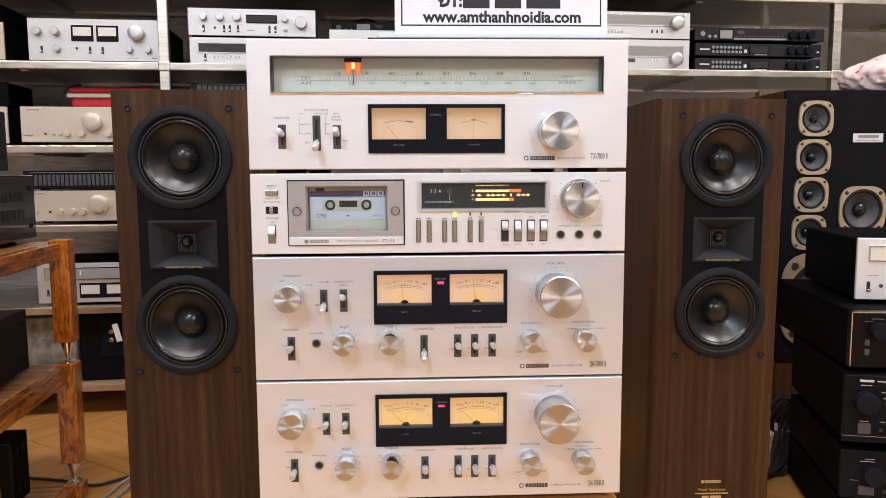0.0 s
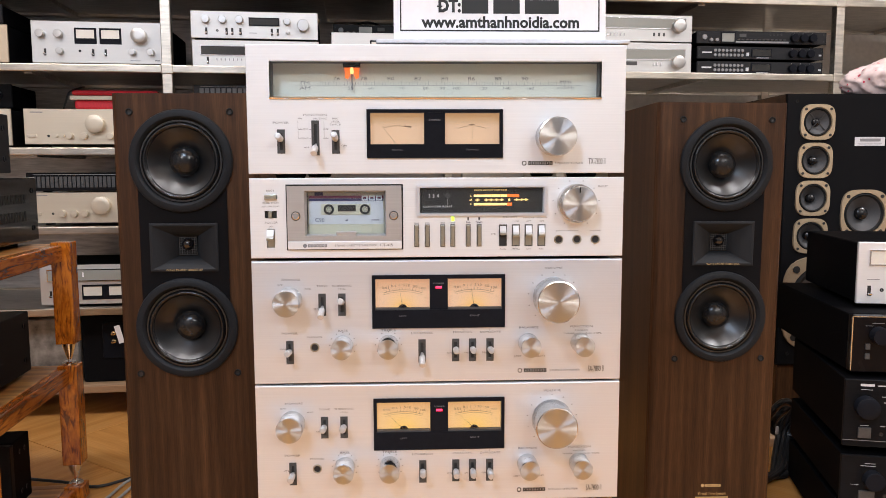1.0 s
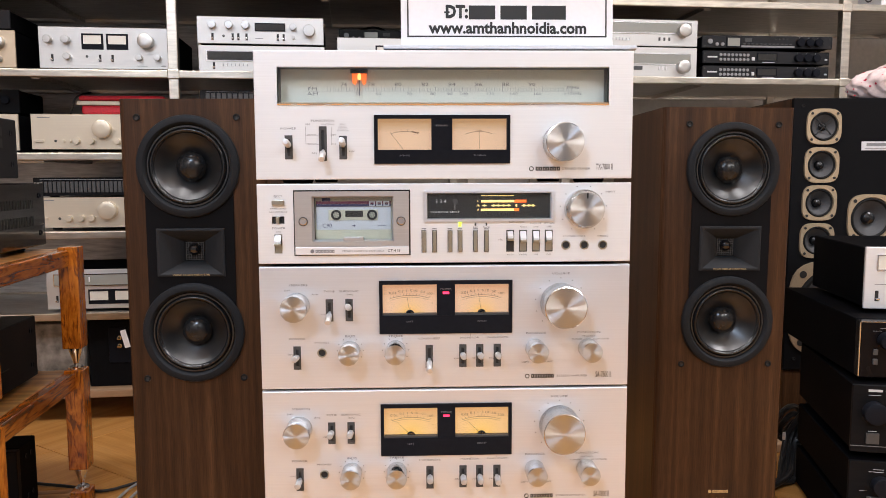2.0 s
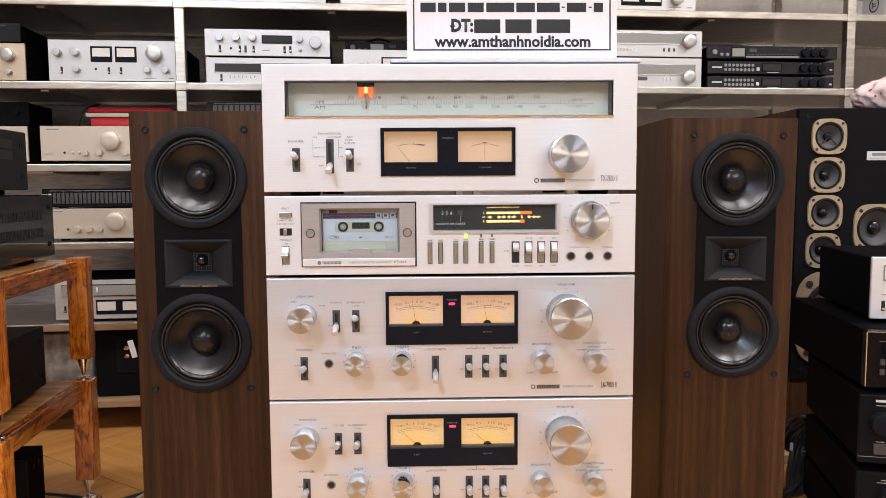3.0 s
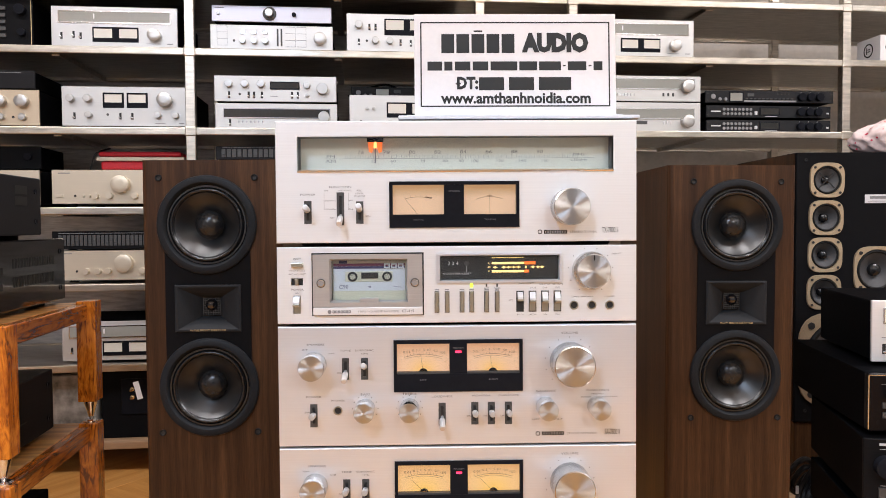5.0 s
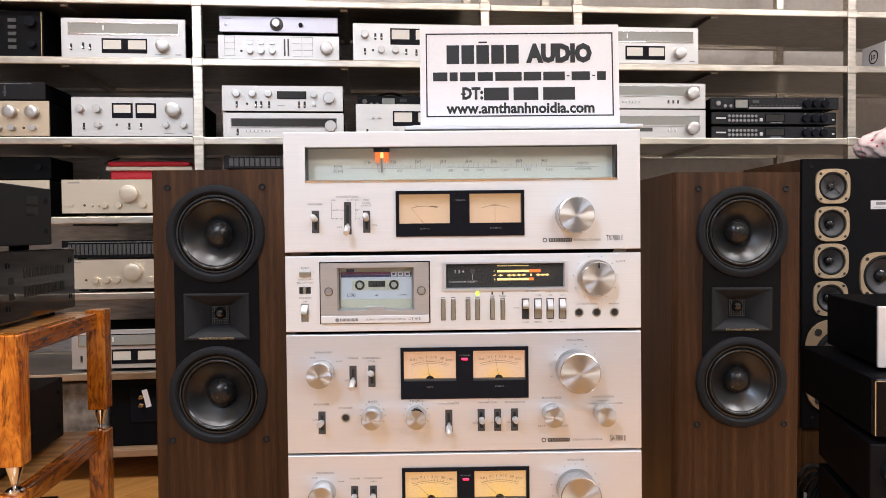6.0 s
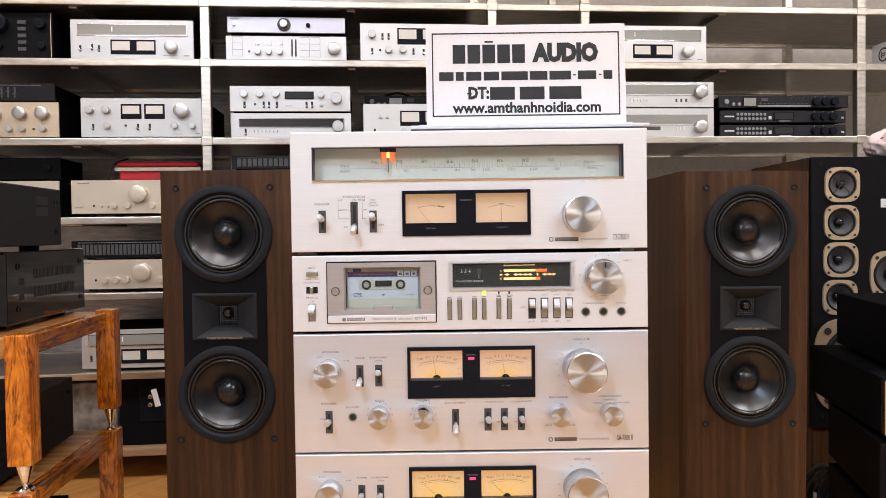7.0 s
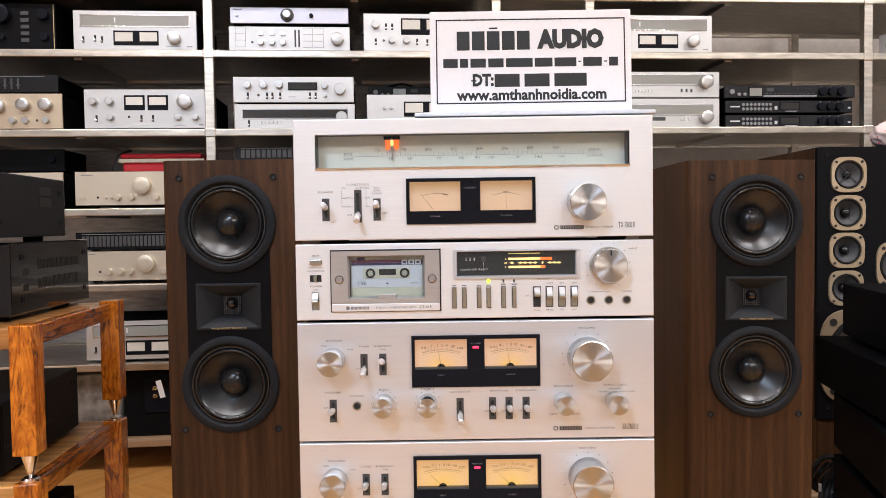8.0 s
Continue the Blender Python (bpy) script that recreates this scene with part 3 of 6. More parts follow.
def name_cells(x, z, w, h, count=7, y0=-0.0004, y1=0.0002, bm=None):
    """A row of small hollow blocks that stands for a maker's name."""
    bm = bm or bmesh.new()
    step, t = w / count, h * 0.27
    for k in range(count):
        a, b = x + step * k, x + step * (k + 0.84)
        cells = ((a, b, z + h / 2 - t, z + h / 2), (a, b, z - h / 2, z - h / 2 + t), (a, a + t, z - h / 2 + t, z + h / 2 - t), (b - t, b, z - h / 2 + t, z + h / 2 - t))
        for x0, x1, z0, z1 in cells:
            box(x0, x1, y0, y1, z0, z1, bm=bm)
    return bm


def logo(root, x, z, w):
    """The maker's mark and name as plain shapes."""
    h = 0.0043
    bm = lathe([(h * 0.62, -0.0004), (h * 0.62, 0.0002), (h * 0.42, 0.0002), (h * 0.42, -0.0004)], 20, (x + h * 0.6, 0, z), cap=False)
    lathe([(h * 0.62, -0.0004), (h * 0.42, -0.0004)], 20, (x + h * 0.6, 0, z), bm=bm, cap=False)
    name_cells(x + h * 1.7, z, w - h * 1.7, h, bm=bm)
    part("maker_mark", bm, M_PRINT_BLACK, root)


def tuner(z):
    H, W = 0.141, 0.42
    root = thing("stereo_tuner", "silver tuner with a long lit dial, on the cassette deck", "tuner", pose(0, 0, z), "components in the stack")
    slots = [(-0.1732, 0.0224, 0.0488), (-0.1355, 0.0204, 0.0586), (-0.1133, 0.0222, 0.0481)]
    holes = [(-0.1845, 0.1825, 0.082, 0.1232), (-0.0765, 0.0700, 0.0185, 0.069)] + [(x - 0.0042, x + 0.0042, a, b) for x, a, b in slots]
    panel_with_holes(W, 0, H, 0.007, holes, M_PANEL_MATT, root)
    part("case", panel_case(), M_CASE, root)
    feet(root, 0.17, 0.36, 0.005)
    # the dial window
    part("window_lip", lip_bm(), M_CHROME, root, "polished chamfered lip")
    plate = part("dial_plate", box(-0.190, 0.188, 0.024, 0.026, 0.078, 0.128), M_DIAL, root, "cream dial scale plate")
    part("dial_roof", box(-0.190, 0.188, 0.007, 0.024, 0.1235, 0.126), M_SLOT, plate)
    part("dial_floor", box(-0.190, 0.188, 0.007, 0.024, 0.079, 0.0815), M_DIAL, plate)
    for xa, xb in ((-0.188, -0.1846), (0.1826, 0.186)):
        part("dial_cheek", box(xa, xb, 0.007, 0.024, 0.08, 0.125), M_SLOT, plate)
    pane = part("window_pane", box(-0.1845, 0.1825, 0.0025, 0.0037, 0.0845, 0.1232), M_GLASS, root)
    pane.visible_shadow = False
    y = 0.0237
    xs = [-0.1135 + 0.0305 * k for k in range(8)]
    for k, x in enumerate(xs):
        letters(str(76 + 2 * k), 0.0056, x, 0.1068, M_DIALPRINT, plate, y, 1.5)
    for x, txt in ((-0.098, "55"), (-0.075, "60"), (-0.040, "70"), (-0.013, "80"), (0.006, "90"), (0.022, "100"), (0.052, "120"), (0.079, "140"), (0.106, "160")):
        letters(txt, 0.0046, x, 0.0962, M_DIALPRINT, plate, y, 1.4)
    letters("FM", 0.0052, -0.149, 0.1018, M_DIALPRINT, plate, y, 1.7)
    letters("AM", 0.0052, -0.149, 0.0962, M_DIALPRINT, plate, y, 1.7)
    letters("MHz", 0.0050, 0.147, 0.1035, M_DIALPRINT, plate, y, 1.5)
    letters("x10kHz", 0.0050, 0.147, 0.0968, M_DIALPRINT, plate, y, 1.3)
    bm = box(-0.160, 0.165, y, y + 0.0004, 0.0993, 0.0996)
    for k in range(92):
        x = -0.132 + 0.00305 * k
        box(x - 0.0002, x + 0.0002, y, y + 0.0004, 0.0996, 0.1032 if k % 5 else 0.1046, bm=bm)
    part("dial_scale", bm, M_DIALPRINT, plate)
    needle = part("pointer", box(-0.0965, -0.0953, 0.019, 0.021, 0.094, 0.121), M_PRINT, root, "dial pointer with an orange lamp")
    part("pointer_holder", box(-0.1055, -0.0865, 0.016, 0.022, 0.1188, 0.1232), M_CASE, needle)
    part("pointer_lamp", lathe([(0.0014, 0.0), (0.0020, 0.002), (0.0018, 0.006), (0, 0.0075)], 14, (-0.0959, 0.0185, 0.1115), "z"), M_POINTER_HOT, needle, smooth=True)
    for sx in (-1, 1):
        bm = bmesh.new()
        q = [(0.0015, 0.1186), (0.0085, 0.1186), (0.0075, 0.1075), (0.0045, 0.1060), (0.0028, 0.1100)]
        rows = [[bm.verts.new((-0.0959 + sx * x, y, z)) for x, z in q] for y in (0.0200, 0.0210)]
        bm.faces.new(rows[0]), bm.faces.new(rows[1])
        for i in range(len(q)):
            j = (i + 1) % len(q)
            bm.faces.new((rows[0][i], rows[0][j], rows[1][j], rows[1][i]))
        bmesh.ops.recalc_face_normals(bm, faces=bm.faces[:])
        part("pointer_shade", bm, M_POINTER, needle, "orange lit shade")
    # meters
    bez = part("meter_bezel", frame_bm(-0.0789, 0.0722, 0.0171, 0.0707, -0.0750, 0.0686, 0.0325, 0.0668, -0.0022, 0.0055), M_BEZEL, root)
    part("bezel_bar", box(-0.0155, 0.0078, -0.0015, 0.0055, 0.0325, 0.0668), M_BEZEL, bez)
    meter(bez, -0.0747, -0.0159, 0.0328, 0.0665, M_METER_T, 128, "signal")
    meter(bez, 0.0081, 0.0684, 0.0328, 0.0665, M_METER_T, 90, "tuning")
    pane = part("meter_pane", box(-0.0747, 0.0684, 0.0002, 0.0008, 0.0328, 0.0665), M_GLASS, bez)
    pane.visible_shadow = False
    letters("STEREO", 0.0026, -0.0038, 0.0590, M_PRINT_DIM, bez, -0.0018, 1.5)
    letters("SIGNAL", 0.0024, -0.045, 0.0262, M_PRINT_DIM, bez, -0.0025, 1.5)
    letters("TUNING", 0.0024, 0.038, 0.0262, M_PRINT_DIM, bez, -0.0025, 1.5)
    for (x, a, b), p in zip(slots, (0.68, 0.02, 0.75)):
        toggle(root, x, a, b, 0.0086, p)
    knob(root, 0.1297, 0.040, 0.0211, 0.025, name="tuning_knob")
    for txt, x, zz, s in (("POWER", -0.1732, 0.0560, 0.0034), ("FUNCTION", -0.1355, 0.0645, 0.0034), ("REC", -0.1133, 0.0605, 0.0026), ("LEVEL", -0.1133, 0.0572, 0.0026), ("CHECK", -0.1133, 0.0540, 0.0026), ("FM", -0.152, 0.0605, 0.0026), ("MUTING", -0.1300, 0.0605, 0.0026), ("AUTO", -0.148, 0.0490, 0.0024), ("MONO", -0.148, 0.0390, 0.0024), ("AM", -0.1455, 0.0290, 0.0026), ("OFF", -0.124, 0.049, 0.0024), ("ON", -0.124, 0.039, 0.0024), ("ON", -0.104, 0.031, 0.0026)):
        letters(txt, s, x, zz, M_PRINT, root, wide=1.5)
    bars([(-0.1545, -0.1542, 0.0385, 0.058), (-0.1545, -0.150, 0.0486, 0.0489), (-0.1260, -0.1257, 0.0385, 0.058), (-0.1425, -0.140, 0.0486, 0.0489), (-0.1425, -0.140, 0.0386, 0.0389)], M_PRINT, root)
    logo(root, 0.0938, 0.0112, 0.0352)
    letters("STEREO TUNER", 0.0034, 0.131, 0.0110, M_PRINT, root, wide=1.35, align="LEFT")
    letters("TX-7800 II", 0.0096, 0.1690, 0.0128, M_PRINT_BLACK, root, wide=0.46, align="LEFT")
    return root


def panel_case():
    bm = box(-0.207, 0.207, 0.028, 0.36, 0.002, 0.1385, 0.002)
    box(-0.207, 0.207, 0.007, 0.028, 0.002, 0.0772, bm=bm)
    for a, b in ((-0.207, -0.1905), (0.1885, 0.207)):
        box(a, b, 0.007, 0.028, 0.0772, 0.1385, bm=bm)
    return box(-0.1905, 0.1885, 0.007, 0.028, 0.1285, 0.1385, bm=bm)


def lip_bm():
    bm = bmesh.new()
    prof = [(0.0015, 0.0845), (-0.0016, 0.0842), (-0.0024, 0.0826), (-0.0016, 0.0818), (0.0015, 0.0818)]
    ends = [[bm.verts.new((x, y, z)) for y, z in prof] for x in (-0.1845, 0.1825)]
    for i in range(len(prof)):
        j = (i + 1) % len(prof)
        bm.faces.new((ends[0][i], ends[0][j], ends[1][j], ends[1][i]))
    for e in ends:
        bm.faces.new(e)
    bmesh.ops.recalc_face_normals(bm, faces=bm.faces[:])
    return bm


def rocker(parent, x, r, zc, top):
    """A rocker: the bright upper paddle and the dull lip that sticks out under it."""
    bm = bmesh.new()
    prof = [(0.001, top), (-0.0012, top), (-0.0050, zc + 0.0022), (-0.0050, zc), (0.001, zc)]
    ends = [[bm.verts.new((x + sx * r, y, z)) for y, z in prof] for sx in (-1, 1)]
    for i in range(len(prof)):
        j = (i + 1) % len(prof)
        bm.faces.new((ends[0][i], ends[0][j], ends[1][j], ends[1][i]))
    for e in ends:
        bm.faces.new(e)
    bmesh.ops.recalc_face_normals(bm, faces=bm.faces[:])
    paddle = part("switch_rocker", bm, M_PANEL_MATT, parent)
    part("rocker_lip", box(x - r - 0.0003, x + r + 0.0003, -0.0068, 0.0, zc - 0.0030, zc - 0.0001, 0.0007), M_KEY, paddle)


def cassette_deck(z):
    H, W = 0.0895, 0.42
    root = thing("cassette_deck", "silver cassette deck holding a cassette, under the tuner", "cassette deck", pose(0, 0, z), "components in the stack")
    slots = [(0.0728 + 0.0146 * k, 0.0120, 0.0365) for k in range(4)]
    keys = [-0.0245, -0.0126, 0.0048, 0.0161, 0.0335, 0.0459]
    holes = [(-0.1698, -0.0396, 0.009, 0.0824), (-0.0225, 0.1205, 0.048, 0.0795), (-0.1916, -0.1830, 0.0116, 0.0331), (-0.1936, -0.1800, 0.0450, 0.0532)]
    panel_with_holes(W, 0, H, 0.006, holes, M_PANEL_MATT, root)
    bm = box(-0.207, 0.207, 0.032, 0.30, 0.002, H - 0.003, 0.002)
    box(-0.030, 0.207, 0.0075, 0.032, 0.002, H - 0.003, bm=bm)
    box(-0.207, -0.178, 0.0085, 0.032, 0.002, H - 0.003, bm=bm)
    part("case", bm, M_CASE, root)
    feet(root, 0.17, 0.30, 0.004)
    # cassette door
    well = part("cassette_well", frame_bm(-0.172, -0.037, 0.007, 0.085, -0.1688, -0.0406, 0.0098, 0.0816, 0.0005, 0.028), M_SLOT_IN, root)
    part("well_back", box(-0.172, -0.037, 0.0285, 0.0315, 0.007, 0.085), M_SLOT_IN, well)
    door = part("cassette_door", frame_bm(-0.1680, -0.0412, 0.0195, 0.0808, -0.1489, -0.0584, 0.0250, 0.0754, -0.004, 0.003, 0.002), M_DOOR, root, "brushed cassette door with a clear window")
    part("door_strip", box(-0.1680, -0.0412, -0.0045, 0.003, 0.0102, 0.0192, 0.0008), M_PANEL_MATT, door)
    bm = name_cells(-0.1455, 0.0143, 0.0215, 0.0032, y0=-0.0049, y1=-0.0044)
    lathe([(0.0022, -0.0049), (0.0022, -0.0044)], 16, (-0.1490, 0, 0.0143), bm=bm)
    part("maker_mark", bm, M_PRINT, door)
    letters("STEREO CASSETTE TAPE DECK", 0.0030, -0.116, 0.0143, M_PRINT, door, -0.0048, 1.15, "LEFT")
    letters("CT-415", 0.0042, -0.0655, 0.0145, M_PRINT_BLACK, door, -0.0048, 1.1, "LEFT")
    for x in (-0.1585, -0.0500):
        part("screw_ring", lathe([(0.0052, -0.0042), (0.0052, -0.0046), (0, -0.0046)], 20, (x, 0, 0.0475)), M_SLOT, door)
        part("door_screw", lathe([(0.0042, -0.004), (0.0042, -0.0055), (0.0034, -0.0062), (0, -0.0063)], 20, (x, 0, 0.0475)), M_CHROME, door, smooth=True)
    pane = part("door_window", box(-0.1485, -0.0588, 0.0018, 0.0028, 0.0245, 0.0750), M_GLASS, door)
    pane.visible_shadow = False
    tape = part("cassette", box(-0.1470, -0.0603, 0.0075, 0.0175, 0.0225, 0.0740, 0.001), M_CASS, root, "cream cassette with a blue-grey label")
    part("cassette_label", box(-0.1454, -0.0618, 0.0069, 0.0076, 0.0375, 0.0632), M_CASS_LABEL, tape)
    part("label_band", box(-0.1454, -0.0618, 0.0064, 0.0070, 0.0666, 0.0696), M_MAROON, tape, "maroon band")
    part("label_band", box(-0.1454, -0.0618, 0.0064, 0.0070, 0.0636, 0.0664), M_NAVY, tape, "navy band")
    part("side_mark", box(-0.1388, -0.1294, 0.0060, 0.0066, 0.0697, 0.0740), M_NAVY, tape)
    part("maker_mark", name_cells(-0.0860, 0.0668, 0.0240, 0.0056, 3, 0.0056, 0.0062), M_CASS_LABEL, tape)
    letters("C90", 0.0064, -0.1335, 0.0420, M_NAVY, tape, 0.0066, 1.0)
    letters("JAPAN", 0.0026, -0.0715, 0.0420, M_NAVY, tape, 0.0066, 1.2)
    part("reel_strip", box(-0.1318, -0.0762, 0.0062, 0.0070, 0.0482, 0.0602, 0.0004), M_CASS, tape, "cream strip round the reels")
    part("tape_window", box(-0.1128, -0.0928, 0.0054, 0.0063, 0.0520, 0.0590), M_DARKGLASS, tape)
    for x in (-0.1230, -0.0826):
        hub = part("tape_reel", lathe([(0.0058, 0.0069), (0.0058, 0.0052), (0.0034, 0.0052), (0.0034, 0.0066), (0, 0.0066)], 24, (x, 0, 0.0542)), M_SLOT_IN, tape)
        bm = bmesh.new()
        for k in range(6):
            own = box(-0.0004, 0.0004, 0.0050, 0.0060, 0.0014, 0.0033)
            bmesh.ops.transform(own, matrix=pose(x, 0, 0.0542, 0, 60 * k + 12, 0), verts=own.verts[:])
            merge(bm, own)
        part("reel_teeth", bm, M_TEETH, hub)
    bm = box(-0.1052, -0.1030, 0.0064, 0.0069, 0.0415, 0.0425)
    head = [bm.verts.new((a, 0.0064, b)) for a, b in ((-0.1031, 0.0405), (-0.1013, 0.0420), (-0.1031, 0.0435))]
    bm.faces.new(head)
    part("label_arrow", bm, M_NAVY, tape)
    part("head_cover", plate_bm(-0.1330, -0.0745, 0.0232, 0.0358, 0.002, [], y0=0.0058), M_CASS, tape, "raised tape head cover")
    part("door_guide", box(-0.1143, -0.0921, -0.0034, 0.0020, 0.0252, 0.0300, 0.0005), M_DOOR, door)
    # level display
    disp = part("display_frame", frame_bm(-0.0238, 0.1217, 0.0465, 0.0809, -0.0212, 0.1192, 0.0490, 0.0785, -0.003, 0.005, 0.001), M_PANEL, root)
    part("display_face", box(-0.0212, 0.1192, 0.0040, 0.0055, 0.0490, 0.0785), M_SLOT_IN, disp, "dark window of counter and level bars")
    part("counter_window", frame_bm(-0.0140, 0.0030, 0.0640, 0.0735, -0.0125, 0.0015, 0.0650, 0.0725, 0.0025, 0.0045), M_SLOT_IN, disp)
    for k, ch in enumerate("334"):
        letters(ch, 0.0058, -0.0100 + 0.0048 * k, 0.0688, M_WHITE, disp, 0.0036, 0.9, name="counter_figure")
    part("reset_button", lathe([(0.0030, 0.004), (0.0030, 0.0010), (0, 0.0008)], 16, (0.0108, 0, 0.0690)), M_SLOT, disp)
    letters("COUNTER RESET", 0.0029, -0.0005, 0.0568, M_WHITE, disp, 0.0036, 1.5)
    bars([(0.0105, 0.0109, 0.0590, 0.0655)], M_PRINT_PALE, disp, 0.0036)
    for zz, peaks in ((0.0689, 5), (0.0593, 2)):
        bm = bmesh.new()
        for k in range(15):
            box(0.0402 + 0.00252 * k, 0.0402 + 0.00252 * k + 0.0022, 0.0032, 0.0038, zz - 0.0013, zz + 0.0013, bm=bm)
        part("level_bar", bm, M_BAR_YELLOW, disp, "lit yellow level bar")
        bm = bmesh.new()
        for k in range(peaks):
            box(0.0782 + 0.0027 * k, 0.0782 + 0.0027 * k + 0.0024, 0.0032, 0.0038, zz - 0.0016, zz + 0.0016, bm=bm)
        part("level_bar", bm, M_BAR_ORANGE, disp, "lit orange peak bar")
    bm = bmesh.new()
    for k, x in enumerate((0.0441, 0.0544, 0.0599, 0.0658, 0.0715, 0.0802, 0.0887, 0.0942, 0.0992)):
        wide = 0.0010 if k == 5 else 0.0026
        box(x - wide, x + wide, 0.0033, 0.0038, 0.0637, 0.0645, bm=bm)
        box(x - 0.0007, x + 0.0007, 0.0031, 0.0037, 0.0627, 0.0655, bm=bm)
    for k in range(15):
        box(0.0402 + 0.00252 * k, 0.0402 + 0.00252 * k + 0.0018, 0.0033, 0.0038, 0.0749, 0.0756, bm=bm)
    part("level_scale", bm, M_BAR_YELLOW, disp)
    for txt, zz in (("L", 0.0689), ("dB", 0.0641), ("R", 0.0593)):
        letters(txt, 0.0028, 0.0368, zz, M_BAR_YELLOW, disp, 0.0034, 1.2, name="level_letter")
    pane = part("display_pane", box(-0.0210, 0.1190, 0.0004, 0.0012, 0.0492, 0.0783), M_GLASS, disp)
    pane.visible_shadow = False
    knob(root, 0.1558, 0.0600, 0.0196, 0.020, skirt=1.12, mark=True, name="input_knob")
    dial_dots(root, 0.1558, 0.0600, 0.0262, 10, 240, -60, 0.0006)
    for x in (0.1361, 0.1571, 0.1781):
        jack(root, x, 0.0192)
    for k, x in enumerate(keys):
        key = part("transport_key", box(x - 0.0020, x + 0.0020, -0.0035, 0.002, 0.0126, 0.0362, 0.0006), M_KEY, root)
        part("key_slot", frame_bm(x - 0.0027, x + 0.0027, 0.0118, 0.0370, x - 0.0021, x + 0.0021, 0.0124, 0.0364, -0.0003, 0.0006), M_SLOT, key)
        bars([(x - 0.0026, x + 0.0026, 0.0382, 0.0390)], M_PRINT, root)
    part("play_lamp", box(0.0161 - 0.0016, 0.0161 + 0.0016, -0.0008, 0.001, 0.0410, 0.0455), M_LED_GREEN, root, "lit green play lamp")
    for x in (0.0335, 0.0459):
        part("lamp_lens", box(x - 0.0009, x + 0.0009, -0.0006, 0.001, 0.0415, 0.0450), M_SLOT, root)
    for k, (x, a, b) in enumerate(slots):
        pl = part("switch_plate", frame_bm(x - 0.0044, x + 0.0044, a, b, x - 0.0036, x + 0.0036, a + 0.001, b - 0.001, -0.0008, 0.0010), M_SLOT, root)
        part("switch_slot", box(x - 0.0036, x + 0.0036, -0.0002, 0.0008, a + 0.001, b - 0.001), M_SLOT_IN if k == 0 else M_KEY, pl)
        zc = (a + b) / 2 + (0.0035 if k == 0 else 0.0015)
        rocker(pl, x, 0.0033, zc, b - 0.0014)
    part("eject_button", box(-0.1930, -0.1796, -0.004, 0.002, 0.0656, 0.0713, 0.0008), M_KEY, root)
    part("timer_slot", box(-0.1936, -0.1800, 0.0030, 0.0080, 0.0450, 0.0532), M_SLOT_IN, root)
    part("timer_slider", box(-0.1890, -0.1850, -0.003, 0.004, 0.0455, 0.0527, 0.0006), M_KEY, root)
    part("power_slot", box(-0.1916, -0.1830, 0.0030, 0.0080, 0.0116, 0.0331), M_KEY, root)
    rocker(root, -0.1873, 0.0037, 0.0236, 0.0322)
    for txt, x, zz, s in (("EJECT", -0.1865, 0.0755, 0.0028), ("TIMER START", -0.1865, 0.0618, 0.0024), ("REC OFF PLAY", -0.1865, 0.0580, 0.0024), ("POWER", -0.1865, 0.0400, 0.0032), ("ON", -0.1870, 0.0358, 0.0024), ("REC", 0.0335, 0.0398, 0.0022), ("PAUSE", 0.0459, 0.0398, 0.0022), ("TAPE SELECT", 0.080, 0.0450, 0.0024), ("STD", 0.0622, 0.0255, 0.0024), ("CrO2", 0.0877, 0.0400, 0.0024), ("DOLBY NR", 0.1020, 0.0440, 0.0020), ("OFF", 0.1020, 0.0400, 0.0024), ("REC MUTE", 0.1170, 0.0440, 0.0020), ("OFF", 0.1170, 0.0400, 0.0024), ("Fe-Cr", 0.0730, 0.0085, 0.0024), ("METAL", 0.0877, 0.0085, 0.0024), ("ON", 0.1020, 0.0085, 0.0024), ("ON", 0.1166, 0.0085, 0.0024), ("L MICROPHONE R", 0.1460, 0.0290, 0.0024), ("PHONES", 0.1781, 0.0290, 0.0024), ("INPUT", 0.186, 0.0790, 0.0030)):
        letters(txt, s, x, zz, M_PRINT, root, wide=1.3)
    return root


tuner(0.897)
cassette_deck(0.803)
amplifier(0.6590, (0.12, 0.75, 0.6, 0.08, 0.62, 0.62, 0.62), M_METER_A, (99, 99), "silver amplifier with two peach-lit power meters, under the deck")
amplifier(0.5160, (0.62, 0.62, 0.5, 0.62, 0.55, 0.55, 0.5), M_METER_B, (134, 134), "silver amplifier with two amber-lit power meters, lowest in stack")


# ---- stand, sign ----
def low_stand():
    root = thing("low_stand", "low wooden stand with an orange-brown top under the component stack", "stand", pose(0, 0, 0))
    part("top", box(-0.208, 0.208, -0.002, 0.42, 0.480, 0.510, 0.003), M_BOARD, root)
    for x in (-0.18, 0.18):
        for y in (0.03, 0.39):
            part("leg", box(x - 0.022, x + 0.022, y - 0.022, y + 0.022, FLOOR, 0.480, 0.003), M_ROSEWOOD, root)
    for y in (0.03, 0.39):
        part("rail", box(-0.157, 0.157, y - 0.012, y + 0.012, 0.43, 0.478, 0.002), M_BOARD, root)


low_stand()


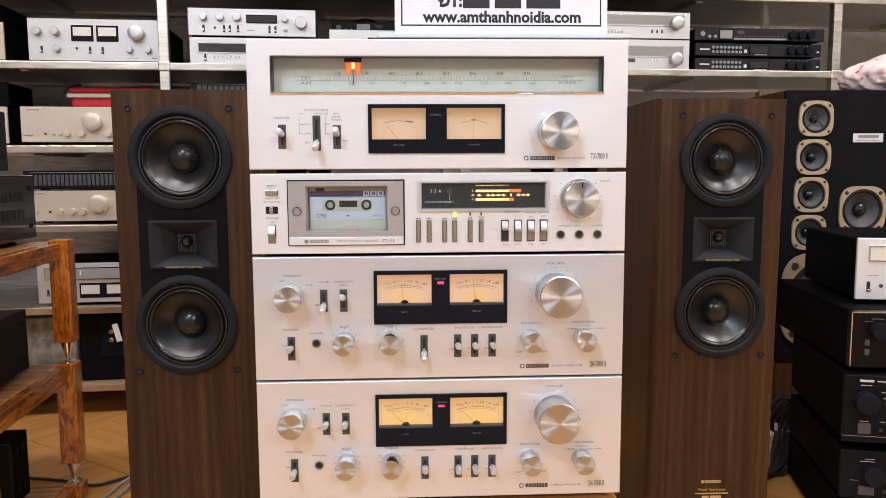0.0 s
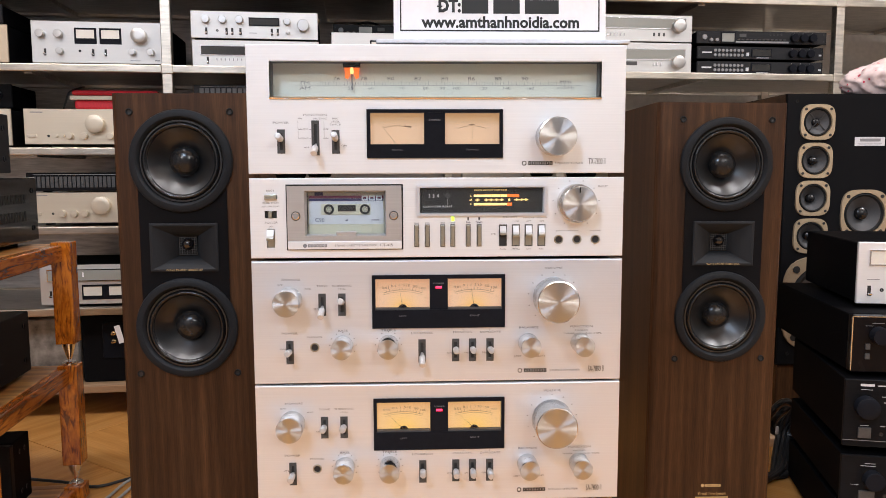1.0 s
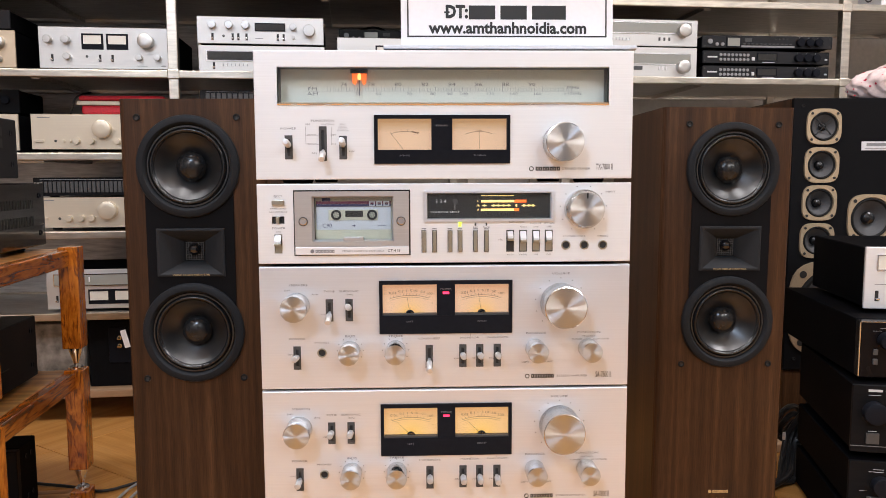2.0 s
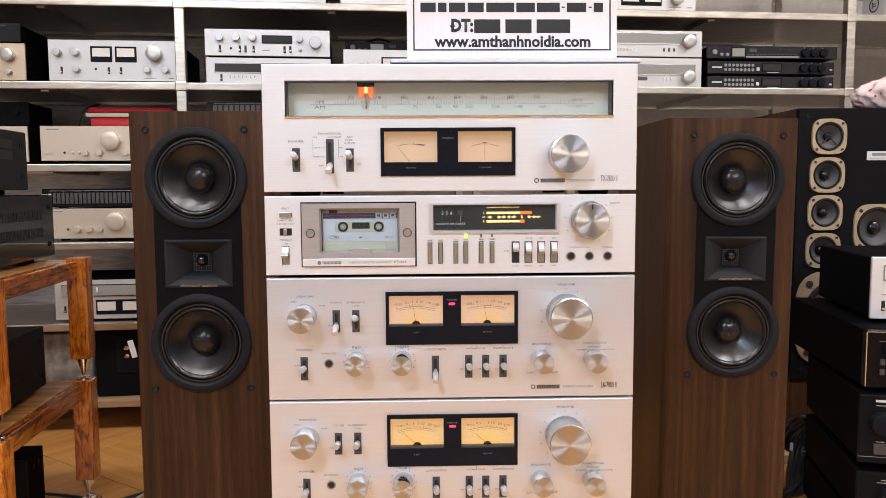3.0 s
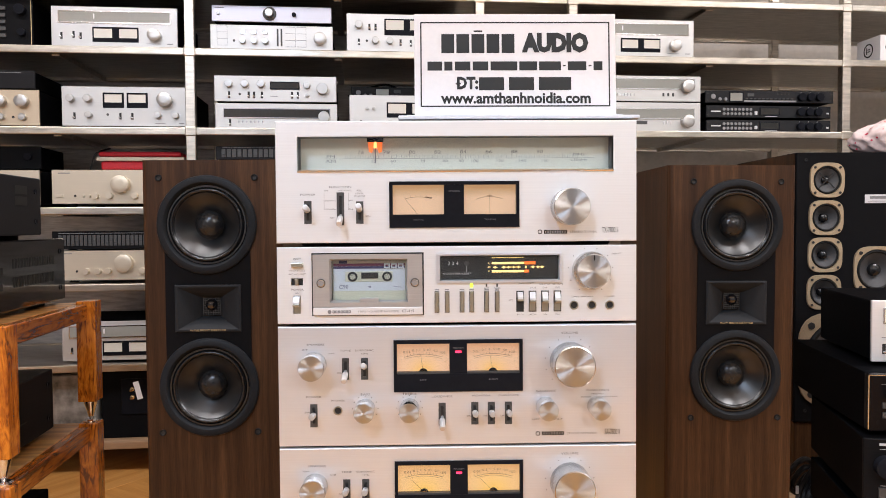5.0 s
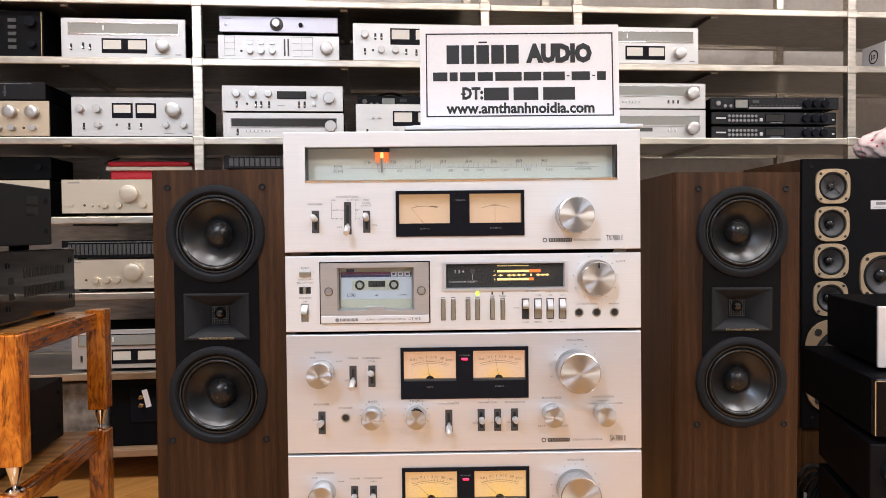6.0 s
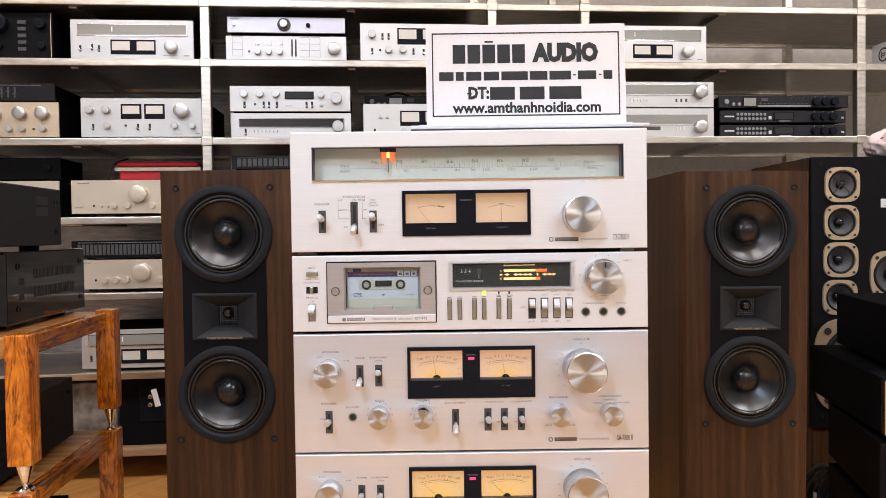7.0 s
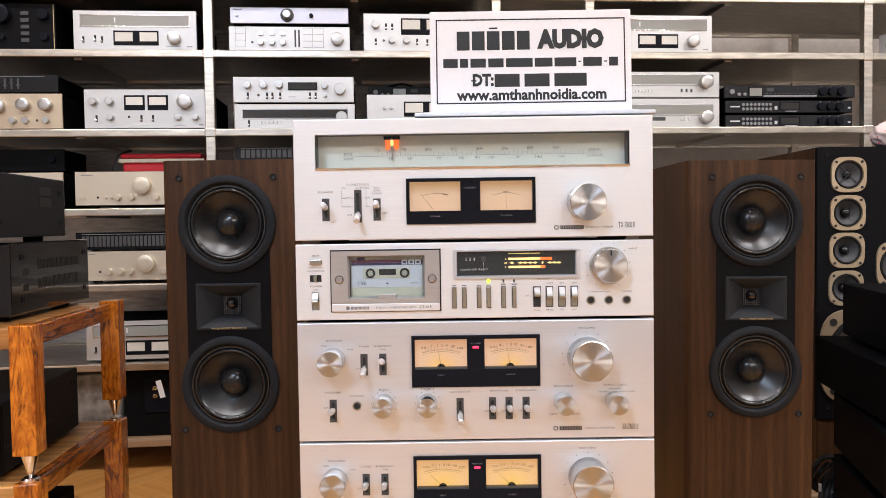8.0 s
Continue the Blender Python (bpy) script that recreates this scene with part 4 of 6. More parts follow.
def shop_sign():
    """A printed card in a clear holder on top of the tuner."""
    root = thing("sign", "white printed shop card in a clear acrylic holder, on the tuner", "sign", pose(0, 0.052, 1.0385, -3))
    part("holder_base", box(-0.068, 0.216, -0.045, 0.060, 0, 0.0045, 0.0015), M_ACRYLIC, root)
    part("holder_lip", box(-0.060, 0.208, -0.006, 0.010, 0.0045, 0.0130, 0.002), M_ACRYLIC, root)
    card = part("card", box(-0.0493, 0.1996, 0.0, 0.003, 0.0130, 0.1385, 0.0006), M_WHITE, root, "white card with black printing and border")
    t = 0.0016
    x0, x1, z0, z1 = -0.0419, 0.1922, 0.0235, 0.1285
    bars([(x0, x1, z0, z0 + t), (x0, x1, z1 - t, z1), (x0, x0 + t, z0, z1), (x1 - t, x1, z0, z1)], M_PRINT_BLACK, card, -0.0003, "border")
    xc = (x0 + x1) / 2
    # the shop's own name, the street and the number stay as plain shapes
    for k in range(5):
        bars([(-0.0160 + 0.0186 * k, -0.0160 + 0.0186 * k + 0.0158, 0.0900, 0.1135)], M_PRINT_BLACK, card, -0.0003, "name_block")
    bars([(0.0240, 0.0345, 0.1160, 0.1180)], M_PRINT_BLACK, card, -0.0003, "name_block")
    letters("AUDIO", 0.0295, 0.0858, 0.1015, M_PRINT_BLACK, card, -0.0006, 0.84, "LEFT", bold=0.0021)
    line = [(-0.0332, 0.018), (-0.0125, 0.010), (0.0005, 0.019), (0.0225, 0.019), (0.0445, 0.033), (0.0800, 0.022), (0.1045, 0.027), (0.1340, 0.0035), (0.1400, 0.023), (0.1660, 0.0035), (0.1720, 0.011)]
    for a, w in line:
        bars([(a, a + w, 0.0685, 0.0795) if w > 0.005 else (a, a + w, 0.0735, 0.0750)], M_PRINT_BLACK, card, -0.0003, "plain_line")
    letters("DT:", 0.0200, 0.0025, 0.0520, M_PRINT_BLACK, card, -0.0006, 0.84, "LEFT", bold=0.0010)
    bars([(0.0012, 0.0075, 0.0512, 0.0530)], M_PRINT_BLACK, card, -0.0004, "letter_stroke")
    for block in ((0.0300, 0.0610, 0.0440, 0.0600), (0.0670, 0.0980, 0.0440, 0.0600), (0.1040, 0.1440, 0.0440, 0.0600)):
        bars([block], M_PRINT_BLACK, card, -0.0003, "plain_line")
    letters("www.amthanhnoidia.com", 0.0184, xc + 0.001, 0.0335, M_PRINT_BLACK, card, -0.0006, 0.98, bold=0.0006)


shop_sign()


# ---- loudspeakers ----
def driver(parent, x, z, r, y):
    """A woofer: flat rubber gasket ring, roll surround, cone and dust cap."""
    ring = part("gasket_ring", lathe([(r, y + 0.002), (r, y - 0.004), (r * 0.985, y - 0.0075), (r * 0.93, y - 0.010), (r * 0.86, y - 0.0095), (r * 0.825, y - 0.006), (r * 0.80, y + 0.002)], 64, (x, 0, z), cap=False), M_GASKET, parent, smooth=True)
    part("trim_ring", lathe([(r * 0.80, y + 0.001), (r * 0.79, y - 0.003), (r * 0.765, y - 0.003), (r * 0.755, y + 0.002)], 64, (x, 0, z), cap=False), M_CONE, ring, smooth=True)
    surround = [(r * (0.76 - 0.11 * k / 10), y - 0.0012 - 0.0050 * math.sin(math.pi * k / 10)) for k in range(11)]
    part("surround", lathe(surround, 64, (x, 0, z), cap=False), M_SURROUND, ring, smooth=True)
    cone = [(r * (0.65 - 0.42 * k / 8), y - 0.0012 + 0.030 * (k / 8) ** 0.85) for k in range(9)]
    part("cone", lathe(cone, 64, (x, 0, z), cap=False), M_CONE, ring, smooth=True)
    cap = [(r * 0.30 * math.cos(radians(a)), y + 0.021 - r * 0.20 * math.sin(radians(a))) for a in range(0, 91, 10)]
    part("dust_cap", lathe(cap, 40, (x, 0, z), cap=False), M_DUST, ring, smooth=True)
    return ring


def floor_speaker(m, foot, off):
    W, H, D = 0.256, 0.927, 0.36
    root = thing("floor_speaker", "tall walnut floor speaker with two black woofers and a horn", "loudspeaker", m, "pair of floor speakers")
    w1, w2 = H - 0.119, H - 0.419
    zc = (w1 + w2) / 2 - 0.004
    q = 0.0622
    holes = [(-q, q, w1 - q, w1 + q), (-q, q, w2 - q, w2 + q), (-0.055, 0.055, zc - 0.0385, zc + 0.0385)]
    bm = plate_bm(-W / 2 - off, W / 2 - off, 0, H, 0.05, holes, 0.010, True)
    box(-W / 2 - off, W / 2 - off, 0.05, D, 0, H, bm=bm)
    part("cabinet", bm, M_WALNUT, root)
    for fx in (-0.09, 0.09):
        for fy in (0.05, D - 0.05):
            part("foot", lathe([(0.02, 0), (0.02, foot)], 16, (fx, fy, -foot), "z"), M_RUBBER, root)
    part("black_baffle", plate_bm(-0.078, 0.078, w2, w1, 0.002, [(h[0], h[1], max(h[2], w2), min(h[3], w1)) for h in holes], y0=-0.0018), M_BAFFLE, root)
    driver(root, 0, w1, 0.0910, -0.0005)
    driver(root, 0, w2, 0.0910, -0.0005)
    # horn
    horn = part("horn_flare", horn_bm(0.0605, 0.0435, zc), M_HORN, root, smooth=False)
    part("horn_mesh", box(-0.0165, 0.0165, 0.022, 0.024, zc - 0.016, zc + 0.018), M_RUBBER, horn)
    dome = [(0.0115 * math.cos(radians(a)), 0.022 - 0.0105 * math.sin(radians(a))) for a in range(0, 91, 15)]
    part("tweeter_dome", lathe(dome, 28, (0, 0, zc + 0.004), cap=False), M_GLOSS, horn, smooth=True)
    bm = bmesh.new()
    for k in range(8):
        box(-0.0162, 0.0162, 0.0205, 0.0211, zc - 0.0155 + 0.0045 * k, zc - 0.0149 + 0.0045 * k, bm=bm)
        box(-0.0158 + 0.0045 * k, -0.0152 + 0.0045 * k, 0.0205, 0.0211, zc - 0.016, zc + 0.018, bm=bm)
    part("horn_grid", bm, M_SLOT, horn)
    letters("WAVE FRONT DIRECTOR", 0.0050, 0, zc - 0.0405, M_PRINT_GOLD, horn, -0.0057, 1.15)
    # grille sockets
    for x in (-0.0875, 0.0875):
        for z in (H - 0.0325, H - 0.5040):
            s = part("grille_socket", lathe([(0.0062, 0.0005), (0.0062, -0.0020), (0.0050, -0.0026), (0.0036, -0.0018), (0.0034, 0.0004)], 24, (x, 0, z), cap=False), M_RUBBER, root, smooth=True)
            part("socket_hole", lathe([(0.0036, -0.0006), (0, -0.0002)], 16, (x, 0, z), cap=False), M_SLOT_IN, s)
    # maker's plate
    zb = 0.159
    bm = lathe([(0.0035, -0.0006), (0.0035, 0.0004)], 16, (-0.0195, 0, zb), bm=None)
    name_cells(-0.0140, zb, 0.0322, 0.0054, y0=-0.0006, y1=0.0004, bm=bm)
    part("maker_mark", bm, M_PRINT_GOLD, root)
    letters("Virtual Time System", 0.0090, 0, zb - 0.017, M_PRINT_GOLD, root, -0.0004, 0.78)
    bars([(-0.034, 0.034, zb - 0.0262, zb - 0.0238)], M_PRINT_GOLD, root)
    bars([(-0.020, -0.006, zb - 0.037, zb - 0.0300), (-0.003, 0.020, zb - 0.037, zb - 0.0300)], M_PRINT_GOLD, root)
    return root


def horn_bm(w, h, zc):
    """A rectangular horn: raised rim and four curved flares to a square throat."""
    bm = bmesh.new()
    loops = [(w, h, 0.001), (w, h, -0.0040), (w - 0.002, h - 0.002, -0.0052), (w - 0.005, h - 0.0045, -0.0052)]
    loops += [(0.0165 + (w - 0.0215) * (1 - k / 6) ** 1.5, 0.017 + (h - 0.0215) * (1 - k / 6) ** 1.5, -0.0052 + 0.029 * (k / 6)) for k in range(1, 7)]
    rings = [[bm.verts.new((sx * a, y, zc + sz * b)) for sx, sz in ((-1, -1), (1, -1), (1, 1), (-1, 1))] for a, b, y in loops]
    for p, q in zip(rings, rings[1:]):
        for i in range(4):
            bm.faces.new((p[i], p[(i + 1) % 4], q[(i + 1) % 4], q[i]))
    bmesh.ops.recalc_face_normals(bm, faces=bm.faces[:])
    return bm


# the drivers sit a little off the middle, mirrored in the pair
floor_speaker(pose(-0.4390, 0.512, FLOOR + 0.012), 0.012, -0.009)
floor_speaker(pose(0.5740, 0.597, FLOOR + 0.004, 0, 0.5, 0), 0.004, 0.009)


def rounded_frame(x, z, s, r_in, y, t=0.005, power=3.6, seg=48, bm=None):
    """A squarish cast frame with swollen sides and a round opening."""
    own = bmesh.new()
    rings = [[], [], [], []]
    for i in range(seg):
        a = 2 * math.pi * i / seg
        c, q = math.cos(a), math.sin(a)
        k = s / (abs(c) ** power + abs(q) ** power) ** (1 / power)
        for ring, rr, yy in ((rings[0], k, y), (rings[1], k - 0.001, y - t), (rings[2], r_in + 0.002, y - t), (rings[3], r_in, y)):
            ring.append(own.verts.new((x + rr * c, yy, z + rr * q)))
    for p, q in zip(rings, rings[1:]):
        for i in range(seg):
            own.faces.new((p[i], p[(i + 1) % seg], q[(i + 1) % seg], q[i]))
    bmesh.ops.recalc_face_normals(own, faces=own.faces[:])
    return merge(bm, own)


def big_speaker():
    """The large black studio-type speaker with gold driver frames."""
    root = thing("studio_speaker", "large black loudspeaker with champagne-gold driver frames, on a stand", "loudspeaker", pose(1.0, 1.246, 0.34, 0, 0, 0))
    sq = [(0.1160 - 0.0022 * k, z, 0.036) for k, z in enumerate((0.697, 0.589, 0.482, 0.374))] + [(0.264, 0.437, 0.052), (0.172, 0.178, 0.104)]
    bm = plate_bm(0.028, 0.62, 0, 0.776, 0.06, [(x - q, x + q, z - q, z + q) for x, z, q in sq], 0.003, True)
    box(0.028, 0.62, 0.06, 0.40, 0, 0.776, bm=bm)
    part("cabinet", bm, M_BAFFLE, root)
    part("side_veneer", box(0.024, 0.0275, 0.01, 0.398, 0.002, 0.774, 0.001), M_WALNUT, root)
    def unit(x, z, s, r, kind):
        fr = part("driver_frame", rounded_frame(x, z, s, r, 0.0), M_GOLD, root, "champagne-gold cast frame")
        for sx in (-1, 1):
            for sz in (-1, 1):
                part("frame_bolt", lathe([(s * 0.075, -0.0048), (s * 0.075, -0.0068), (0, -0.007)], 12, (x + sx * s * 0.72, 0, z + sz * s * 0.72)), M_SLOT_IN, fr)
        part("surround", lathe([(r, -0.002), (r * 0.93, -0.0055), (r * 0.85, -0.001)], 40, (x, 0, z), cap=False), M_RUBBER, fr, smooth=True)
        part("cone", lathe([(r * 0.85, -0.001), (r * 0.55, 0.010 if kind != "t" else 0.004), (r * 0.3, 0.018 if kind != "t" else 0.010)], 40, (x, 0, z), cap=False), M_PAPER_CONE, fr, smooth=True)
        part("dust_cap", lathe([(r * 0.32, 0.018), (r * 0.28, 0.006), (r * 0.16, 0.001), (0, -0.001)], 28, (x, 0, z), cap=False), M_DUST, fr, smooth=True)
        if kind == "t":
            bm = bmesh.new()
            for k in range(4):
                a = radians(45 + 90 * k)
                own = box(-0.0012, 0.0012, -0.002, 0.0, 0, r * 0.8)
                bmesh.ops.transform(own, matrix=pose(x, 0, z, 0, math.degrees(a), 0), verts=own.verts[:])
                merge(bm, own)
            part("tweeter_vane", bm, M_SLOT_IN, fr)
    for k, z in enumerate((0.697, 0.589, 0.482, 0.374)):
        unit(0.1160 - 0.0022 * k, z, 0.0505, 0.0395, "t" if k == 0 else "m")
    unit(0.2640, 0.437, 0.0690, 0.0585, "m")
    unit(0.1720, 0.178, 0.138, 0.118, "w")
    plate = part("name_plate", box(0.227, 0.3145, -0.0015, 0.001, 0.630, 0.655, 0.0006), M_PRINT_PALE, root, "pale metal name plate")
    bars([(0.241, 0.301, 0.6425, 0.6505), (0.236, 0.306, 0.6350, 0.6365)], M_PRINT, plate, -0.002)
    for x, z in ((0.055, 0.755), (0.058, 0.03)):
        part("grille_socket", lathe([(0.005, 0), (0.005, -0.002), (0.003, -0.002), (0, 0.001)], 16, (x, 0, z)), M_RUBBER, root)
    stand = thing("speaker_stand", "dark brown box stand on a pale plinth under the loudspeaker", "stand", pose(1.0, 1.246, FLOOR))
    part("body", box(0.03, 0.60, 0.006, 0.38, 0.026, 0.236, 0.003), M_WALNUT, stand)
    part("top_strip", box(0.026, 0.604, 0.004, 0.384, 0.2362, 0.240, 0.001), M_CASE_GREY, stand)
    part("plinth", box(-0.02, 0.62, -0.03, 0.39, 0, 0.0258, 0.003), M_CHIP, stand, "pale wooden plinth")


big_speaker()


def cloth_bag():
    """A crumpled cloth bag: soft folds running up to a gathered peak, printed with small cherries."""
    root = thing("cloth_bag", "pale pink cloth bag with cherry print lying on the black loudspeaker", "bag", pose(1.462, 1.44, 1.116))
    bm = bmesh.new()
    bmesh.ops.create_icosphere(bm, subdivisions=5, radius=1)
    for v in bm.verts:
        p = v.co.copy()
        fold = abs(noise.noise(Vector((p.x * 3.1, p.y * 3.1, p.z * 1.2)))) * 0.20 + noise.noise(p * 7.0) * 0.035
        n = noise.noise(p * 1.7) * 0.12 - fold
        peak = 0.35 * max(0.0, p.z) ** 3 * (1 - min(1, abs(p.x - 0.35)))
        v.co = Vector((p.x * 0.160 * (1 + n), p.y * 0.105 * (1 + n), max(0.0, 0.056 + p.z * 0.066 * (1 + n + peak))))
    bm.normal_update()
    cloth = part("cloth", bm.copy(), M_PINK, root)
    for p in cloth.data.polygons:
        p.use_smooth = True
    random.seed(5)
    fs = [f for f in bm.faces if f.normal.y < 0.2 and f.calc_center_median().z > 0.01]
    for f in random.sample(fs, 70):
        c, q = f.calc_center_median(), f.normal.to_track_quat("Z", "Y").to_matrix().to_4x4()
        spots = bmesh.new()
        bmesh.ops.create_circle(spots, cap_ends=True, segments=8, radius=random.uniform(0.002, 0.005), matrix=Matrix.Translation(c + f.normal * 0.0012) @ q)
        part("cherry_print", spots, M_CHERRY, root)
    bm.free()


cloth_bag()


# ---- generic shelf components ----
def hifi(name, label, category, m, w, h, d, panel, feats, case=None, group="components on the shelves", foot=0.008):
    """A component: front panel, case and what sits on its front. Origin at the front's lower middle; feet below."""
    root = thing(name, label, category, m, group)
    part("front_panel", box(-w / 2, w / 2, 0, 0.008, 0, h, 0.0012, 1), panel, root)
    part("case", box(-w / 2 + 0.004, w / 2 - 0.004, 0.008, d, 0.001, h - 0.002, 0.002, 1), case or M_CASE, root)
    for fx in (-w / 2 + 0.05, w / 2 - 0.05):
        for fy in (0.04, d - 0.05):
            part("foot", lathe([(0.015, 0), (0.015, foot)], 12, (fx, fy, -foot), "z"), M_RUBBER, root)
    for f in feats:
        k, a = f[0], f[1:]
        if k == "k":
            x, z, r, dp = a[:4]
            kn = part("knob", lathe([(r, 0), (r, -dp + 0.001), (r * 0.93, -dp), (r * 0.4, -dp - 0.0002), (0, -dp - 0.0003)], 24, cap=False), a[4] if len(a) > 4 else M_KNOB_SMALL, root, at=(x, 0, z), smooth=True)
        elif k == "win":
            x0, x1, z0, z1, mat = a[:5]
            fr = part("window_frame", frame_bm(x0 - 0.003, x1 + 0.003, z0 - 0.003, z1 + 0.003, x0, x1, z0, z1, -0.0032, 0.003), a[5] if len(a) > 5 else M_BEZEL, root)
            part("window_face", box(x0, x1, -0.0022, 0.003, z0, z1), mat, fr)
        elif k == "blk":
            x0, x1, z0, z1, mat = a[:5]
            part("bezel", box(x0, x1, -0.0015, 0.003, z0, z1, 0.0006, 1), mat, root)
        elif k == "lev":
            x, z = a[:2]
            sl = part("switch_slot", box(x - 0.0035, x + 0.0035, -0.0006, 0.002, z - 0.011, z + 0.011), M_SLOT_IN, root)
            part("lever", lathe([(0.0028, 0), (0.0033, -0.010), (0, -0.011)], 12, (x, 0, z - 0.006)), M_CHROME, sl, smooth=True)
        elif k == "btn":
            x, z, bw, bh = a[:4]
            part("button", box(x - bw / 2, x + bw / 2, -0.004, 0.002, z - bh / 2, z + bh / 2, 0.0006, 1), a[4] if len(a) > 4 else M_CHROME, root)
        elif k == "jack":
            part("jack_hole", lathe([(0.004, 0.0005), (0.004, -0.0012), (0.0025, -0.001), (0, 0.0004)], 14, (a[0], 0, a[1])), M_SLOT_IN, root)
        elif k == "bar":
            bars([a[:4]], a[4] if len(a) > 4 else M_PRINT, root, -0.0006)
        elif k == "txt":
            letters(a[0], a[1], a[2], a[3], a[4], root, -0.001, 1.3)
    return root


def on_shelf(s0, s1, z, off=0.045, turn=0.0, lift=0.008):
    """A place on the shelving for a component whose front spans s0..s1."""
    return SHELF @ pose((s0 + s1) / 2, off, z + lift, 0, 0, turn)


# ---- shelving ----
def shelving(name, s0, s1, posts, levels, label):
    root = thing(name, label, "shelving", SHELF, "shelving units")
    DEP = 0.50
    for s in posts:
        for d in (0.0, DEP - 0.03):
            part("post", box(s - 0.0155, s + 0.0155, d, d + 0.031, FLOOR, 2.2, 0.002, 1), M_STEEL, root)
    for z in levels:
        b = part("shelf_board", box(s0, s1, 0.006, DEP - 0.006, z + 0.012, z + 0.021, 0.001, 1), M_CHIP if z < 0.2 else M_STEEL_DULL, root)
        cuts = [s0] + [p for p in posts] + [s1]
        for a, c in zip(cuts, cuts[1:]):
            if c - a < 0.05:
                continue
            part("front_edge", box(a + 0.016, c - 0.016, 0.0, 0.028, z, z + 0.0245, 0.003, 2), M_CHIP if z < 0.2 else M_STEEL, b)
            part("back_edge", box(a + 0.016, c - 0.016, DEP - 0.028, DEP, z, z + 0.0245, 0.003, 2), M_STEEL, b)
            k = max(1, round((c - a) / 0.45))
            for i in range(1, k):
                x = a + (c - a) * i / k
                part("cross_bar", box(x - 0.012, x + 0.012, 0.028, DEP - 0.028, z - 0.004, z + 0.012), M_STEEL_DULL, b)
        for p in posts:
            part("collar", box(p - 0.019, p + 0.019, -0.003, 0.030, z - 0.004, z + 0.028, 0.004, 2), M_STEEL, b)


shelving("steel_shelving", -1.75, 0.968, [-1.72, -0.011, 0.952], [1.675, 1.477, 1.217, 0.957, 0.706, 0.442, 0.184], "stainless steel shelving with dark backing, full of components")
shelving("steel_shelving", 1.262, 3.3, [1.278, 2.291, 3.28], [1.675, 1.477, 1.217, 0.957, 0.442], "stainless steel shelving before a bare beige wall")
bridge = thing("bridge_boards", "stainless steel boards bridging the two shelving units", "shelf", SHELF)
for z in (1.675, 1.477, 1.217):
    part("board", box(0.972, 1.258, 0.002, 0.494, z, z + 0.0215, 0.002, 1), M_STEEL, bridge)

TA, TB, TC, TD, TE = 1.5015, 1.2415, 0.9815, 0.7305, 0.4665
WIN, DARK, GDIAL = M_WINDOW, M_DARKGLASS, M_GREYDIAL


def twin_tuner(m, label):
    return hifi("stereo_tuner", label, "tuner", m, 0.399, 0.130, 0.33, M_SILVER,
                [("win", -0.174, 0.176, 0.079, 0.113, GDIAL, M_CHROME), ("blk", -0.071, 0.075, 0.015, 0.064, M_BEZEL), ("win", -0.066, -0.008, 0.028, 0.058, WIN), ("win", 0.014, 0.071, 0.028, 0.058, WIN),
                 ("k", 0.127, 0.038, 0.0205, 0.022), ("lev", -0.168, 0.034), ("lev", -0.130, 0.038), ("lev", -0.108, 0.034), ("bar", 0.10, 0.145, 0.011, 0.0125), ("bar", 0.166, 0.185, 0.010, 0.013),
                 ("bar", -0.13, 0.14, 0.0955, 0.0962), ("btn", -0.065, 0.098, 0.004, 0.016, M_WHITE)], M_CASE)


twin_tuner(on_shelf(-0.458, -0.056, TA), "silver tuner with a long grey dial and twin white meters")
twin_tuner(on_shelf(1.330, 1.738, TA), "silver tuner with a long dial, beside the white box")
hifi("stereo_amplifier", "black amplifier with black knobs and a thin gold edge line", "amplifier", on_shelf(-0.935, -0.512, TA), 0.42, 0.150, 0.36, M_BLACKPANEL,
     [("k", 0.045, 0.112, 0.030, 0.03, M_BEZEL), ("k", 0.176, 0.112, 0.017, 0.02, M_BEZEL), ("k", 0.045, 0.040, 0.010, 0.015, M_BEZEL), ("k", 0.178, 0.040, 0.012, 0.015, M_BEZEL), ("k", -0.13, 0.1, 0.02, 0.02, M_BEZEL)]
     + [("btn", 0.115, 0.030 + 0.022 * k, 0.026, 0.012, M_SLOT) for k in range(5)] + [("bar", 0.2045, 0.2068, 0.002, 0.148, M_PRINT_GOLD)])
low = hifi("stereo_amplifier", "slim white amplifier with rows of buttons and small knobs", "amplifier", on_shelf(0.049, 0.452, TA), 0.405, 0.081, 0.30, M_SILVER,
           [("k", 0.160, 0.038, 0.021, 0.018), ("jack", -0.125, 0.028)] + [("k", -0.096 + 0.037 * k, 0.027, 0.0105, 0.014) for k in range(3)] + [("btn", -0.096 + 0.037 * k, 0.056, 0.016, 0.012, M_CHROME) for k in range(3)]
           + [("blk", 0.016, 0.0215, 0.012, 0.070, M_SLOT), ("blk", 0.0285, 0.034, 0.012, 0.070, M_SLOT)]
           + [("bar", 0.045 + 0.036 * i, 0.077 + 0.036 * i, 0.010 + 0.022 * j, 0.0112 + 0.022 * j) for i in range(2) for j in range(4)] + [("bar", 0.0765 + 0.036 * i, 0.0775 + 0.036 * i, 0.010, 0.076) for i in range(2)]
           + [("bar", -0.180, -0.146, 0.012 + 0.022 * j, 0.0128 + 0.022 * j) for j in range(4)] + [("bar", -0.1805 + 0.033 * i, -0.1797 + 0.033 * i, 0.012, 0.078) for i in range(2)])
